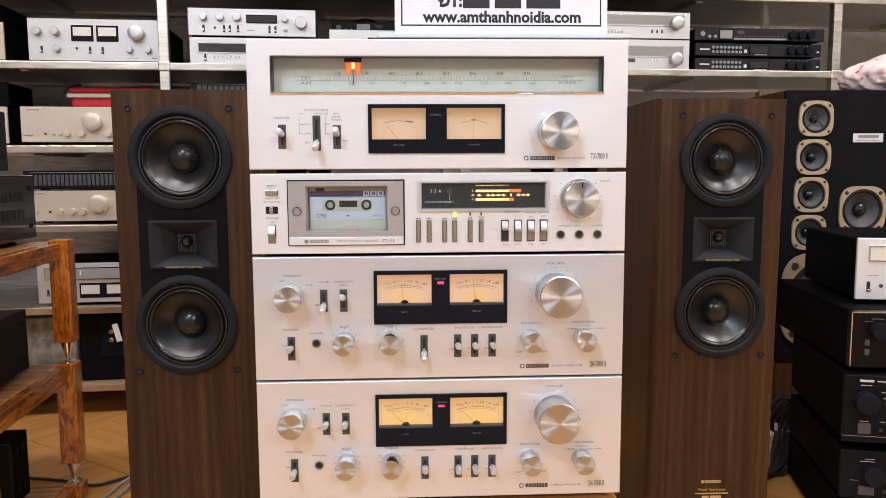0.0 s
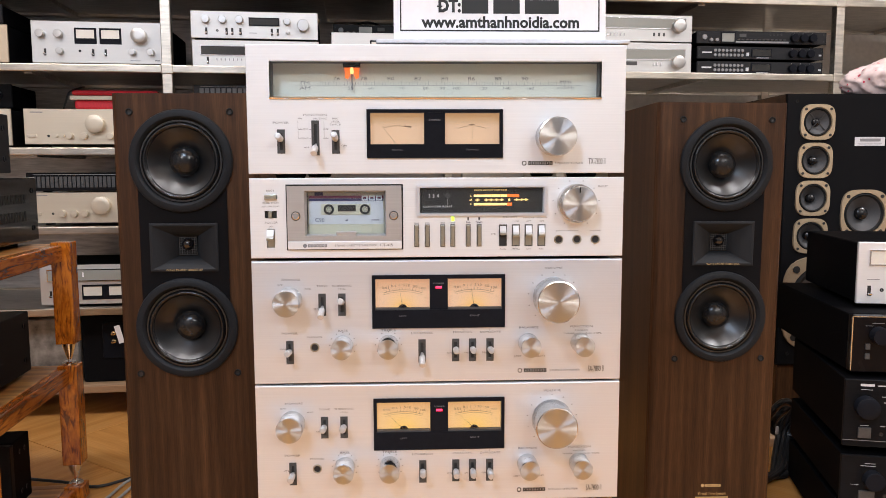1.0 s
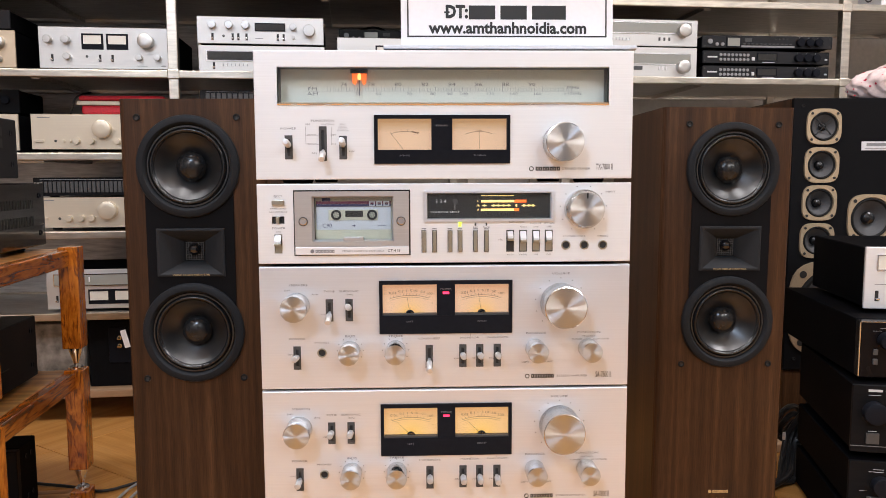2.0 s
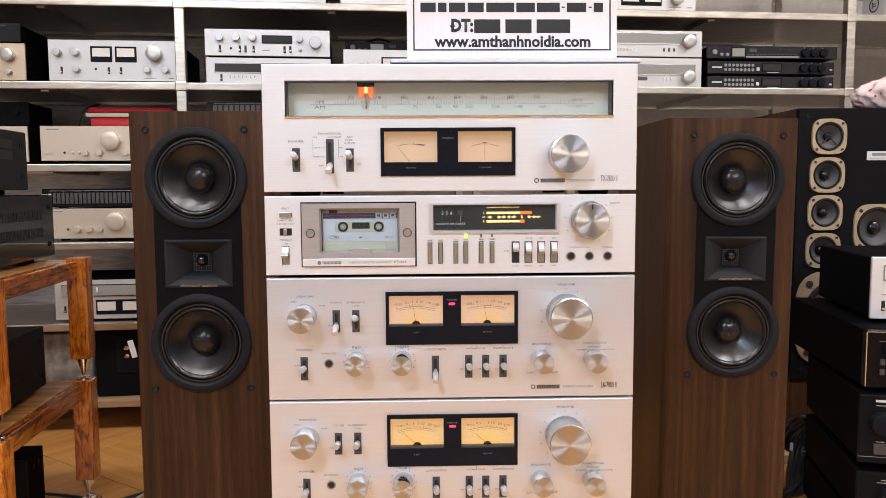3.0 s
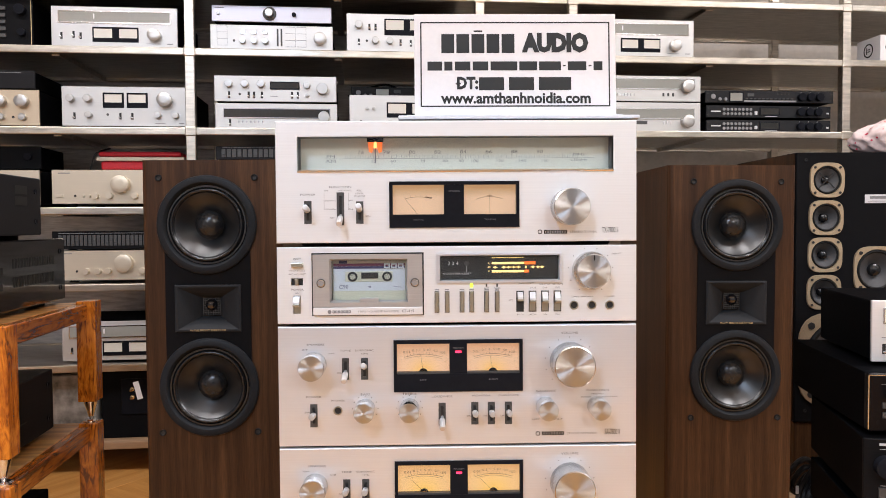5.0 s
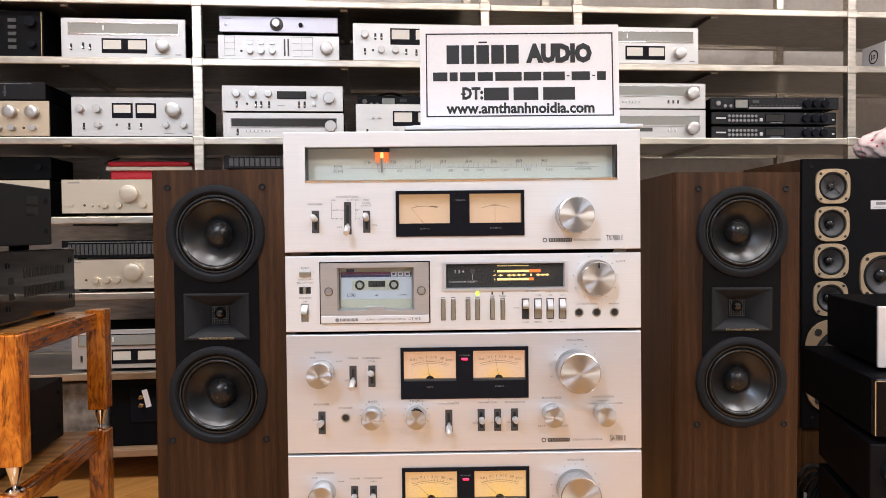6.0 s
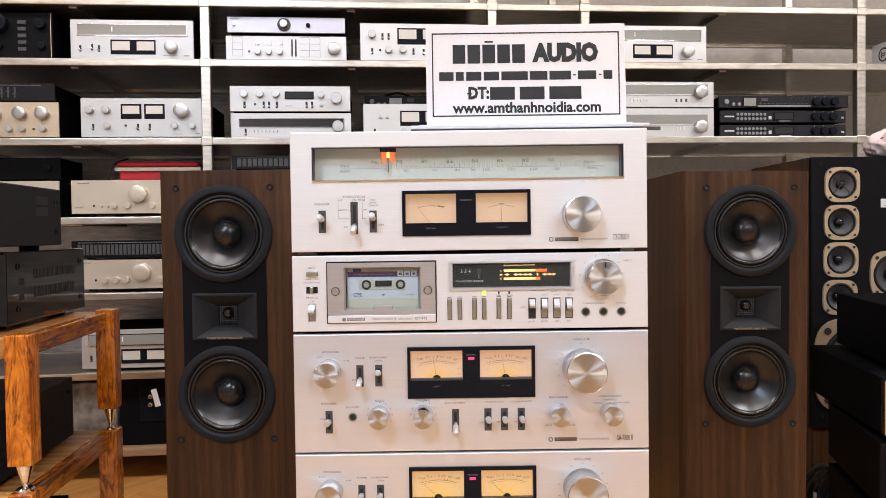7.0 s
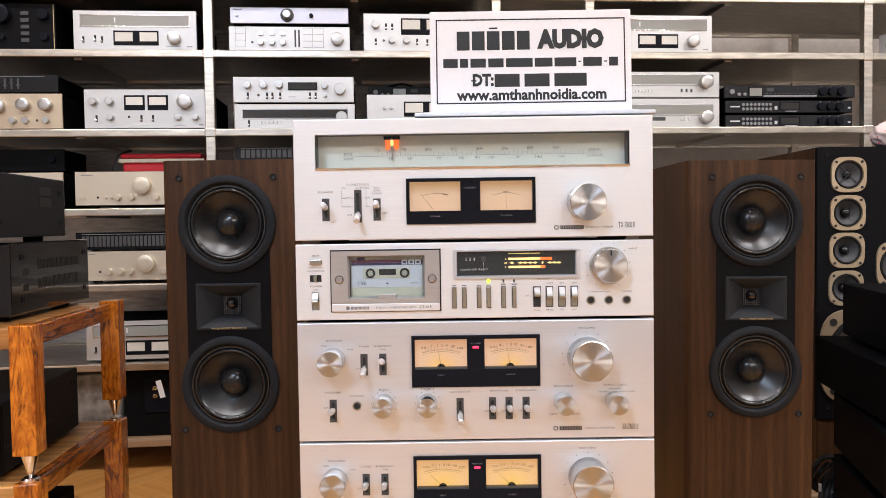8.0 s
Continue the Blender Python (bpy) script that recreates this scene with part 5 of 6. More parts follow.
hifi("stereo_amplifier", "slim white amplifier with one grey-ringed knob, stacked on another", "amplifier", on_shelf(0.055, 0.448, TA + 0.092), 0.395, 0.053, 0.30, M_LILAC,
     [("k", -0.008, 0.027, 0.0225, 0.004, M_SLOT), ("k", -0.008, 0.027, 0.013, 0.022), ("k", -0.176, 0.026, 0.0055, 0.006), ("k", 0.073, 0.025, 0.007, 0.010, M_BEZEL), ("bar", -0.188, -0.158, 0.044, 0.0465)])


def meter_amp(m, label, w=0.405):
    return hifi("stereo_amplifier", label, "amplifier", m, w, 0.130, 0.34, M_SILVER,
                [("blk", -0.073, -0.006, 0.060, 0.110, M_BEZEL), ("blk", 0.003, 0.070, 0.060, 0.110, M_BEZEL), ("win", -0.067, -0.012, 0.077, 0.104, WIN), ("win", 0.009, 0.064, 0.077, 0.104, WIN),
                 ("k", 0.127, 0.086, 0.0235, 0.026), ("k", -0.172, 0.089, 0.0125, 0.020), ("k", -0.118, 0.089, 0.0125, 0.020), ("k", -0.116, 0.036, 0.0105, 0.018), ("k", 0.103, 0.036, 0.0105, 0.018), ("k", 0.160, 0.036, 0.0105, 0.018),
                 ("lev", -0.163, 0.033), ("lev", -0.018, 0.033), ("lev", 0.020, 0.033), ("jack", -0.058, 0.038), ("bar", 0.093, 0.127, 0.009, 0.0105), ("bar", 0.17, 0.185, 0.009, 0.012)])


meter_amp(on_shelf(-0.427, -0.027, TB), "silver amplifier with twin white meters and small knobs")
hifi("stereo_amplifier", "silver amplifier with twin meters, partly behind the shop card", "amplifier", on_shelf(0.500, 0.912, TA), 0.412, 0.128, 0.34, M_SILVER,
     [("blk", -0.078, 0.075, 0.056, 0.112, M_BEZEL), ("win", -0.073, -0.012, 0.074, 0.107, WIN), ("win", 0.010, 0.070, 0.074, 0.107, WIN), ("k", -0.165, 0.088, 0.013, 0.02), ("k", -0.109, 0.036, 0.0115, 0.018), ("k", -0.060, 0.036, 0.0115, 0.018),
      ("lev", -0.129, 0.083), ("lev", -0.108, 0.083), ("lev", -0.165, 0.032), ("lev", -0.023, 0.032), ("lev", 0.012, 0.030), ("jack", -0.138, 0.036), ("k", 0.13, 0.08, 0.024, 0.025)])
hifi("stereo_amplifier", "silver amplifier with twin meters under a black mixer", "amplifier", on_shelf(0.508, 0.915, TB), 0.41, 0.112, 0.34, M_SILVER,
     [("blk", -0.078, 0.075, 0.036, 0.088, M_BEZEL), ("win", -0.073, -0.012, 0.050, 0.083, WIN), ("win", 0.010, 0.070, 0.050, 0.083, WIN), ("k", -0.145, 0.066, 0.0055, 0.008), ("k", -0.122, 0.066, 0.0055, 0.008), ("k", -0.065, 0.016, 0.011, 0.018), ("lev", -0.166, 0.015), ("jack", -0.12, 0.014), ("k", 0.13, 0.07, 0.02, 0.02)])


def rack_mixer(m, label, fancy, w=0.478):
    f = [("k", 0.118 + 0.034 * k, 0.021, 0.0145, 0.014, M_BEZEL) for k in range(3)]
    if fancy:
        f += [("k", -0.213, 0.022, 0.009, 0.003, M_SOCKET), ("k", -0.189, 0.012, 0.006, 0.006, M_SOCKET), ("k", -0.168, 0.012, 0.006, 0.006, M_SOCKET), ("win", -0.150, -0.104, 0.006, 0.035, M_GREYDIAL), ("bar", -0.098, 0.100, 0.003, 0.009, M_SOCKET), ("blk", -0.085, -0.060, 0.022, 0.034, M_SLOT)]
        f += [("btn", -0.088 + 0.0155 * k, 0.014, 0.009, 0.004, M_SLOT) for k in range(12)] + [("jack", 0.030 + 0.014 * k, 0.033) for k in range(4)]
    else:
        f += [("k", -0.173 + 0.0145 * k, 0.013 + 0.016 * j, 0.0054, 0.003, M_SOCKET) for k in range(8) for j in range(2)]
        f += [("win", -0.034, 0.036, 0.011, 0.034, M_DARKGLASS), ("btn", -0.052, 0.016, 0.010, 0.012, M_PRINT_PALE), ("bar", -0.016, 0.030, 0.004, 0.006, M_PRINT_PALE), ("bar", -0.222, -0.186, 0.019, 0.024, M_PRINT_PALE), ("bar", 0.222, 0.232, 0.014, 0.020, M_PRINT_PALE)]
        f += [("jack", -0.173 + 0.0145 * k, 0.013 + 0.016 * j) for k in range(8) for j in range(2)]
    for k in range(3):
        f += [("bar", 0.1175 + 0.034 * k, 0.1185 + 0.034 * k, 0.0365, 0.0405, M_PRINT_PALE)]
    for x in (-0.232, 0.232):
        f += [("jack", x, 0.009), ("jack", x, 0.034)]
    return hifi("rack_mixer", label, "mixer", m, w, 0.043, 0.25, M_MIXER, f, foot=0.004)


rack_mixer(on_shelf(1.785, 2.263, TB, 0.05, 0, 0.004), "black rack mixer with rows of pale sockets, lowest of three", False)
rack_mixer(on_shelf(1.785, 2.263, TB, 0.05, 0, 0.056), "black rack mixer with rows of pale sockets, middle of three", False)
rack_mixer(on_shelf(1.778, 2.263, TB, 0.04, -1.5, 0.108), "black rack mixer with a small screen, topmost of three", True, 0.483)
rack_mixer(on_shelf(0.515, 0.985, TB, 0.20, 2, 0.132), "black rack mixer lying on a silver amplifier", True)

hifi("stereo_tuner", "silver tuner with a dark dial under a slim amplifier", "tuner", on_shelf(0.060, 0.465, TB, lift=0.004), 0.405, 0.084, 0.30, M_SILVER,
     [("win", -0.174, 0.176, 0.037, 0.064, DARK, M_CHROME), ("k", 0.158, 0.038, 0.019, 0.020), ("lev", -0.154, 0.019), ("bar", 0.042, 0.102, 0.0345, 0.0360, M_PRINT_PALE), ("bar", 0.042, 0.102, 0.056, 0.0575, M_PRINT_PALE), ("bar", 0.0415, 0.043, 0.0345, 0.0575, M_PRINT_PALE), ("bar", 0.101, 0.1025, 0.0345, 0.0575, M_PRINT_PALE)]
     + [("btn", -0.125 + 0.013 * k, 0.022, 0.003, 0.008) for k in range(7)] + [("blk", 0.075 + 0.016 * k, 0.083 + 0.016 * k, 0.006, 0.016, M_SLOT) for k in range(3)])
hifi("stereo_amplifier", "slim silver amplifier with round knobs and a dark display", "amplifier", on_shelf(0.058, 0.463, TB + 0.090, lift=0.004), 0.405, 0.086, 0.30, M_SILVER,
     [("k", -0.154 + 0.053 * k, 0.058, 0.0125, 0.018) for k in range(3)] + [("win", -0.016, 0.076, 0.044, 0.064, DARK), ("k", 0.104, 0.055, 0.011, 0.016), ("k", 0.156, 0.043, 0.019, 0.022), ("k", 0.105, 0.022, 0.006, 0.01)]
     + [("lev", x, 0.022) for x in (-0.154, -0.090, -0.072, -0.046, 0.054, 0.073)] + [("jack", -0.119, 0.024), ("bar", -0.018, 0.006, 0.017, 0.019)])
for k, (zz, h) in enumerate(((TB, 0.102), (TB + 0.106, 0.090))):
    hifi("stereo_tuner", "silver tuner with a grey dial and one chrome knob", "tuner", on_shelf(1.343, 1.760, zz, lift=0.004), 0.417, h, 0.30, M_SILVER,
         [("win", -0.175, 0.182, 0.045, 0.078, GDIAL, M_CHROME), ("k", 0.155, 0.034 if k == 0 else 0.052, 0.0225, 0.024), ("bar", -0.04, 0.03, 0.0725, 0.074, M_PRINT_PALE)]
         + ([("blk", -0.040, 0.010, 0.024, 0.037, M_SLOT)] + [("btn", 0.070 + 0.013 * i, 0.030, 0.004, 0.012, M_WHITE) for i in range(3)] if k == 0 else [("blk", 0.066 + 0.018 * i, 0.073 + 0.018 * i, 0.018, 0.030, M_SLOT) for i in range(3)] + [("btn", -0.100 + 0.012 * i, 0.022, 0.003, 0.01) for i in range(6)]))
hifi("stereo_amplifier", "champagne-gold amplifier with round knobs under a black equalizer", "amplifier", on_shelf(-0.915, -0.500, TB), 0.415, 0.116, 0.36, M_GOLDPANEL,
     [("k", 0.000, 0.075, 0.028, 0.02), ("k", 0.088, 0.078, 0.0205, 0.022), ("k", 0.158, 0.078, 0.0205, 0.022), ("k", 0.052, 0.027, 0.011, 0.016), ("k", 0.092, 0.027, 0.011, 0.016), ("k", 0.158, 0.027, 0.011, 0.016), ("jack", 0.127, 0.027)])


def equalizer(m, label, w, h, panel, rows=14, span=0.80, slim=0.39):
    f = []
    for i in range(rows):
        x = -w * 0.44 + w * span * i / (rows - 1)
        f += [("blk", x - w * span * slim / rows, x + w * span * slim / rows, h * 0.18, h * 0.78, M_SLOT), ("btn", x, h * (0.40 + 0.12 * math.sin(i * 1.7)), w * 0.4 / rows, h * 0.07, M_SLOT)]
    f += [("bar", -w * 0.45, w * 0.40, h * 0.87, h * 0.90, M_PRINT)]
    return hifi("graphic_equalizer", label, "equalizer", m, w, h, 0.28, panel, f, foot=0.004)


equalizer(on_shelf(-0.93, -0.512, TB + 0.124, lift=0.004), "black graphic equalizer on a gold amplifier", 0.42, 0.058, M_CASE_GREY, 14, 0.64, 0.16)
equalizer(on_shelf(-0.4700, -0.0500, TD + 0.1095, lift=0.004), "black graphic equalizer with grey sliders on a cream amplifier", 0.42, 0.059, M_BLACKPANEL, 26)


def cream_amp(m, h, big, small, label):
    """A champagne amplifier: one large knob, and small round knobs along its foot."""
    feats = [("k", big, h * 0.57, 0.0285, 0.024, M_CREAM), ("jack", -0.137, small[0]), ("btn", -0.186, small[0], 0.028, 0.009, M_CREAM), ("bar", -0.19, -0.152, h * 0.89, h * 0.915)]
    feats += [("k", x, small[0], 0.0105, 0.016, M_CREAM) for x in small[1:]] + [("k", x, small[0], 0.0045, 0.006, M_CREAM) for x in (-0.112, -0.092) if small[1] > -0.09]
    return hifi("stereo_amplifier", label, "amplifier", m, 0.42, h, 0.36, M_CREAM, feats, M_CREAM)


cream_amp(on_shelf(-0.4666, -0.0466, TC, lift=0.012), 0.112, 0.010, (0.026, -0.071, -0.0266, 0.054, 0.105), "champagne-cream amplifier with a large round knob")
cream_amp(on_shelf(-0.4666, -0.0466, TD, lift=0.010), 0.098, 0.016, (0.030, -0.106, -0.069, -0.036, 0.074), "champagne-cream amplifier under a black equalizer")
twin_tuner(on_shelf(-0.448, -0.045, TE, lift=0.006), "silver tuner with twin meters on a low shelf")
hifi("cassette_deck", "cream cassette deck at the end of the shelf", "cassette deck", on_shelf(-0.925, -0.505, TC), 0.42, 0.115, 0.33, M_CREAM, [("k", 0.15, 0.05, 0.015, 0.015), ("win", -0.15, -0.05, 0.03, 0.09, DARK)], M_CASE)

red = thing("red_case", "flat red case with a cream band lying on a cream amplifier", "case", SHELF @ pose(-0.195, 0.10, TC + 0.1275))
part("lower_shell", box(-0.135, 0.130, 0, 0.22, 0, 0.030, 0.008), M_RED, red)
part("band", box(-0.147, 0.140, -0.004, 0.224, 0.0302, 0.044, 0.002), M_CREAM, red, "cream band")
part("upper_shell", box(-0.143, 0.130, 0, 0.22, 0.0442, 0.062, 0.008), M_RED, red)
dark = hifi("radio", "small black component in the shade of the shelf", "component", on_shelf(-0.80, -0.52, TC + 0.123, 0.10), 0.28, 0.075, 0.2, M_BLACKPANEL, [("k", 0.1, 0.04, 0.012, 0.01, M_BEZEL)])
equalizer(on_shelf(0.060, 0.475, TC + 0.155, lift=0.004), "grey graphic equalizer behind the stack", 0.415, 0.045, M_CASE_GREY, 20)
hifi("stereo_amplifier", "grey amplifier under a grey equalizer", "amplifier", on_shelf(0.060, 0.475, TC), 0.415, 0.140, 0.33, M_CASE_GREY, [("k", 0.13, 0.08, 0.02, 0.02)])

# a small black loudspeaker with its terminals to the front, on the lowest shelf
back = thing("bookshelf_speaker", "black loudspeaker showing its brass terminals, on the lowest shelf", "loudspeaker", SHELF @ pose(-0.19, 0.06, 0.2055))
part("cabinet", box(-0.14, 0.16, 0, 0.26, 0, 0.225, 0.004), M_BAFFLE, back)
cup = part("terminal_cup", box(-0.075, 0.045, -0.004, 0.004, 0.080, 0.200, 0.002), M_BEZEL, back)
for z in (0.118, 0.145):
    part("terminal", lathe([(0.007, 0), (0.007, -0.012), (0.004, -0.013), (0.004, -0.028), (0, -0.029)], 16, (-0.036, -0.003, z + 0.022)), M_BRASS, cup, "brass terminal", smooth=True)
tag = thing("paper_tag", "small white paper tag hanging on a speaker terminal", "tag", SHELF @ pose(-0.200, 0.018, 0.374, 0, -14, 0))
part("paper", box(-0.009, 0.009, 0, 0.0015, -0.030, 0.030, 0.0004, 1), M_WHITE, tag)
grey_box = thing("foil_box", "grey mottled box on the lowest shelf", "box", SHELF @ pose(-0.50, 0.05, 0.2055))
part("body", box(-0.16, 0.16, 0, 0.3, 0, 0.22, 0.006), M_FOIL, grey_box)

kbox = thing("white_box", "white cardboard box with a dark round mark at the shelf end", "box", SHELF @ pose(2.596, 0.03, TA))
part("carton", box(-0.155, 0.25, 0, 0.13, 0, 0.100, 0.002, 1), M_WHITE, kbox)


def round_mark(m):
    bm = lathe([(0.026, -0.0006), (0.026, 0.0004), (0.021, 0.0004), (0.021, -0.0006)], 28, cap=False)
    lathe([(0.026, -0.0006), (0.021, -0.0006)], 28, cap=False, bm=bm)
    for a, b, c, d in ((-0.011, -0.007, -0.012, 0.012), (-0.004, 0.010, 0.002, 0.006), (-0.004, 0.010, -0.006, -0.002)):
        box(a, b, -0.0006, 0.0004, c, d, bm=bm)
    part("round_mark", bm, M_PRINT_BLACK, kbox).matrix_basis = m


round_mark(pose(-0.109, 0, 0.055))
round_mark(pose(-0.155, 0.065, 0.055, 0, 0, -90))
bars([(-0.128, -0.088, 0.016, 0.021)], M_PRINT, kbox)

# ---- wooden component rack ----
RACK = pose(-0.8162, 0.503, 0, 0, 0, 4.9)    # x across it, y into it, from the middle of its front post
POST, RACK_D, RACK_W = 0.022, 0.4437, 0.56


def post_segment(root, x, y, z0, z1):
    return part("post", box(x - POST, x + POST, y - POST, y + POST, z0, z1, 0.0025), M_ROSEWOOD, root)


def spike(root, x, y, z, h):
    s = part("spike", lathe([(0.0155, h), (0.0155, h - 0.005), (0.0045, 0.010), (0.003, 0.005)], 24, (x, y, z), "z"), M_CHROME, root, "chrome spike", smooth=True)
    part("spike_cup", lathe([(0.0165, 0.0), (0.0165, 0.004), (0.013, 0.007), (0.005, 0.0075), (0, 0.006)], 24, (x, y, z), "z"), M_CHROME, s, smooth=True)


def rack_tier(z0, z1, gap, label):
    """One tier: four posts, rails between them, and a board on the rails; gap is the height of its spikes."""
    root = thing("rack_tier", label, "rack", RACK, "tiers of the wooden rack")
    for x in (0, -RACK_W):
        for y in (0, RACK_D):
            post_segment(root, x, y, z0, z1)
            if gap:
                spike(root, x, y, z0 - gap + 0.0002, gap - 0.0004)
            else:
                part("foot_pad", lathe([(0.018, 0), (0.018, 0.010)], 20, (x, y, z0 - 0.010), "z"), M_RUBBER, root)
    low = max(z0, z1 - 0.045)
    for x, a, b in ((0, -0.021, 0.005), (-RACK_W, -0.005, 0.021)):
        part("side_rail", box(x + a, x + b, POST + 0.0005, RACK_D - POST - 0.0005, low, z1 - 0.006, 0.003), M_ROSEWOOD_Y, root)
    for y in (0, RACK_D):
        part("cross_rail", box(-RACK_W + POST + 0.0005, -POST - 0.0005, y - 0.013, y + 0.013, low, z1 - 0.006, 0.003), M_BOARD, root)
    part("board", box(-RACK_W + 0.0215, -0.0215, 0.0135, RACK_D - 0.0135, z1 - 0.022, z1 - 0.0055, 0.002), M_BOARD, root)


rack_tier(0.4968, 0.7393, 0.052, "orange rosewood rack tier with chrome spikes, topmost")
rack_tier(0.2002, 0.4448, 0.0535, "orange rosewood rack tier with chrome spikes, in the middle")
rack_tier(0.1100, 0.1467, 0, "low orange rosewood rack base standing on the floor")


def black_box_unit(name, label, category, m, w, d, h, case, panel, slots):
    """A component seen from its right side, front towards -y of its own."""
    root = thing(name, label, category, m, "components on the wooden rack")
    part("case", box(-w, 0, 0.012, d, 0.0, h, 0.003), case, root)
    part("front_panel", box(-w - 0.004, 0.003, -0.008, 0.012, 0.001, h - 0.001, 0.003), panel, root)
    for fy in (0.05, d - 0.05):
        for fx in (-w + 0.05, -0.05):
            part("foot", lathe([(0.02, 0), (0.02, 0.010)], 16, (fx, fy, -0.010), "z"), M_RUBBER, root)
    for y, z in ((0.045, 0.03), (d - 0.03, 0.03), (0.045, h - 0.03), (d - 0.03, h - 0.03)):
        s = part("side_screw", lathe([(0.006, 0.0), (0.006, -0.002), (0.002, -0.001), (0, 0.0)], 14), M_BEZEL, root)
        s.matrix_basis = pose(0.0, y, z, 0, 0, 90)
    for y0, y1, z0, z1, n in slots:
        bm = bmesh.new()
        for k in range(n):
            a = y0 + (y1 - y0) * k / n
            box(-0.001, 0.0006, a, a + (y1 - y0) / n * 0.6, z0, z1, bm=bm)
        part("vent", bm, M_SLOT_IN, root)
    return root


black_box_unit("av_receiver", "glossy black receiver reflecting the room, on the wooden rack", "receiver", RACK @ pose(-0.060, 0.078, 0.7440), 0.43, 0.386, 0.146, M_GLOSS, M_GLOSS, [(0.115, 0.325, 0.088, 0.108, 16), (0.115, 0.325, 0.048, 0.070, 16), (0.050, 0.085, 0.078, 0.092, 1), (0.050, 0.085, 0.046, 0.060, 1)])
black_box_unit("av_receiver", "matt black receiver with side vents on another receiver", "receiver", RACK @ pose(-0.060, -0.005, 0.9002), 0.42, 0.342, 0.126, M_CASE_GREY, M_BLACKPANEL, [(0.215, 0.310, 0.088, 0.106, 1), (0.215, 0.310, 0.064, 0.083, 1)])
black_box_unit("power_amplifier", "dark grey amplifier with a stepped side on the middle tier", "amplifier", RACK @ pose(-0.062, 0.02, 0.4495), 0.43, 0.363, 0.138, M_CASE_GREY, M_BLACKPANEL, [(0.012, 0.363, 0.048, 0.050, 1)])
black_box_unit("power_amplifier", "black component on the lowest tier of the wooden rack", "amplifier", RACK @ pose(-0.080, 0.29, 0.1514), 0.30, 0.100, 0.152, M_CASE, M_BLACKPANEL, [])

# ---- components at the far side of the second speaker ----
SIDE = pose(0.846, 0.604, 0, 0, 0, -13.5)


def black_amp(m, w, d, h, label, knob_x, name="stereo_amplifier", gloss=False):
    return hifi(name, label, "amplifier", m, w, h, d, M_GLOSS if gloss else M_BLACKPANEL, knob_x, M_CASE, "black components in a stack", 0.010)


black_amp(SIDE @ pose(0.215, 0.0, 0.2205), 0.43, 0.40, 0.100, "black amplifier, lowest in the dark stack", [("k", -0.155, 0.052, 0.019, 0.02, M_BEZEL), ("btn", -0.165, 0.018, 0.030, 0.018, M_SLOT), ("jack", -0.130, 0.018), ("bar", -0.178, -0.150, 0.0785, 0.0795, M_PRINT_PALE), ("bar", -0.17, -0.15, 0.0835, 0.0845, M_PRINT_PALE), ("bar", -0.195, -0.18, 0.038, 0.0385, M_PRINT_PALE)])
black_amp(SIDE @ pose(0.215, 0.0, 0.3395), 0.43, 0.40, 0.139, "black amplifier with a round knob and pale print", [("k", -0.175, 0.085, 0.022, 0.022, M_BEZEL), ("k", -0.08, 0.085, 0.015, 0.022, M_BEZEL), ("btn", -0.175, 0.030, 0.024, 0.022, M_SLOT), ("jack", -0.143, 0.028), ("bar", -0.186, -0.160, 0.126, 0.131, M_PRINT_PALE), ("bar", -0.154, -0.110, 0.127, 0.129, M_PRINT_PALE), ("bar", -0.185, -0.163, 0.1185, 0.1195, M_PRINT_PALE), ("bar", -0.183, -0.167, 0.044, 0.045, M_PRINT_PALE), ("bar", -0.146, -0.136, 0.044, 0.045, M_PRINT_PALE), ("bar", -0.215, 0.215, 0.0125, 0.0138, M_PRINT)] + [("bar", -0.145 + 0.004 * k, -0.138 + 0.004 * k, 0.105 - 0.012 * k, 0.1062 - 0.012 * k, M_PRINT_PALE) for k in range(3)])
big = thing("power_amplifier", "large gloss black amplifier with a pale edge line", "amplifier", SIDE @ pose(0.0157, 0.0202, 0.4885, 0, 0, 4.5) @ pose(0.205, 0.012, 0), "black components in a stack")
part("case", box(-0.205, 0.23, 0.014, 0.45, 0.0, 0.1178, 0.002), M_CASE, big)
bm = box(-0.205, 0.23, -0.012, 0.0138, 0.0, 0.1165, 0.003)
part("front_panel", bm, M_SATIN, big)
part("edge_line", box(-0.2065, -0.2050, -0.0125, -0.0095, 0.004, 0.1148), M_CHROME, big, "bright edge line")
part("edge_line", box(-0.2050, 0.20, -0.0125, -0.0105, 0.1150, 0.1160), M_CHROME, big)
kn = part("knob", lathe([(0.018, 0), (0.017, -0.02), (0, -0.021)], 32, (-0.155, -0.012, 0.078)), M_BEZEL, big, smooth=True)
for cell in ((-0.168, -0.145, 0.102, 0.103), (-0.182, -0.165, 0.0965, 0.0972), (-0.155, -0.14, 0.066, 0.067), (-0.180, -0.17, 0.056, 0.057)):
    bars([cell], M_PRINT, big, -0.0125)
for z in (0.028, 0.048):
    part("button", box(-0.180, -0.171, -0.016, -0.011, z, z + 0.012, 0.001), M_SLOT, big)
hifi("cassette_deck", "silver-fronted deck in a black case, topmost of dark stack", "cassette deck", SIDE @ pose(0.0476, 0.110, 0.6165, 0, 0, 2.5) @ pose(0.215, 0, 0), 0.43, 0.132, 0.34, M_PANEL_MATT,
     [("win", -0.190, -0.06, 0.085, 0.113, M_WINDOW, M_CHROME), ("lev", -0.190, 0.028), ("jack", -0.165, 0.030), ("bar", -0.195, -0.17, 0.052, 0.053), ("k", -0.12, 0.03, 0.012, 0.02), ("k", 0.1, 0.05, 0.02, 0.02)], M_CASE, "black components in a stack", 0.010)
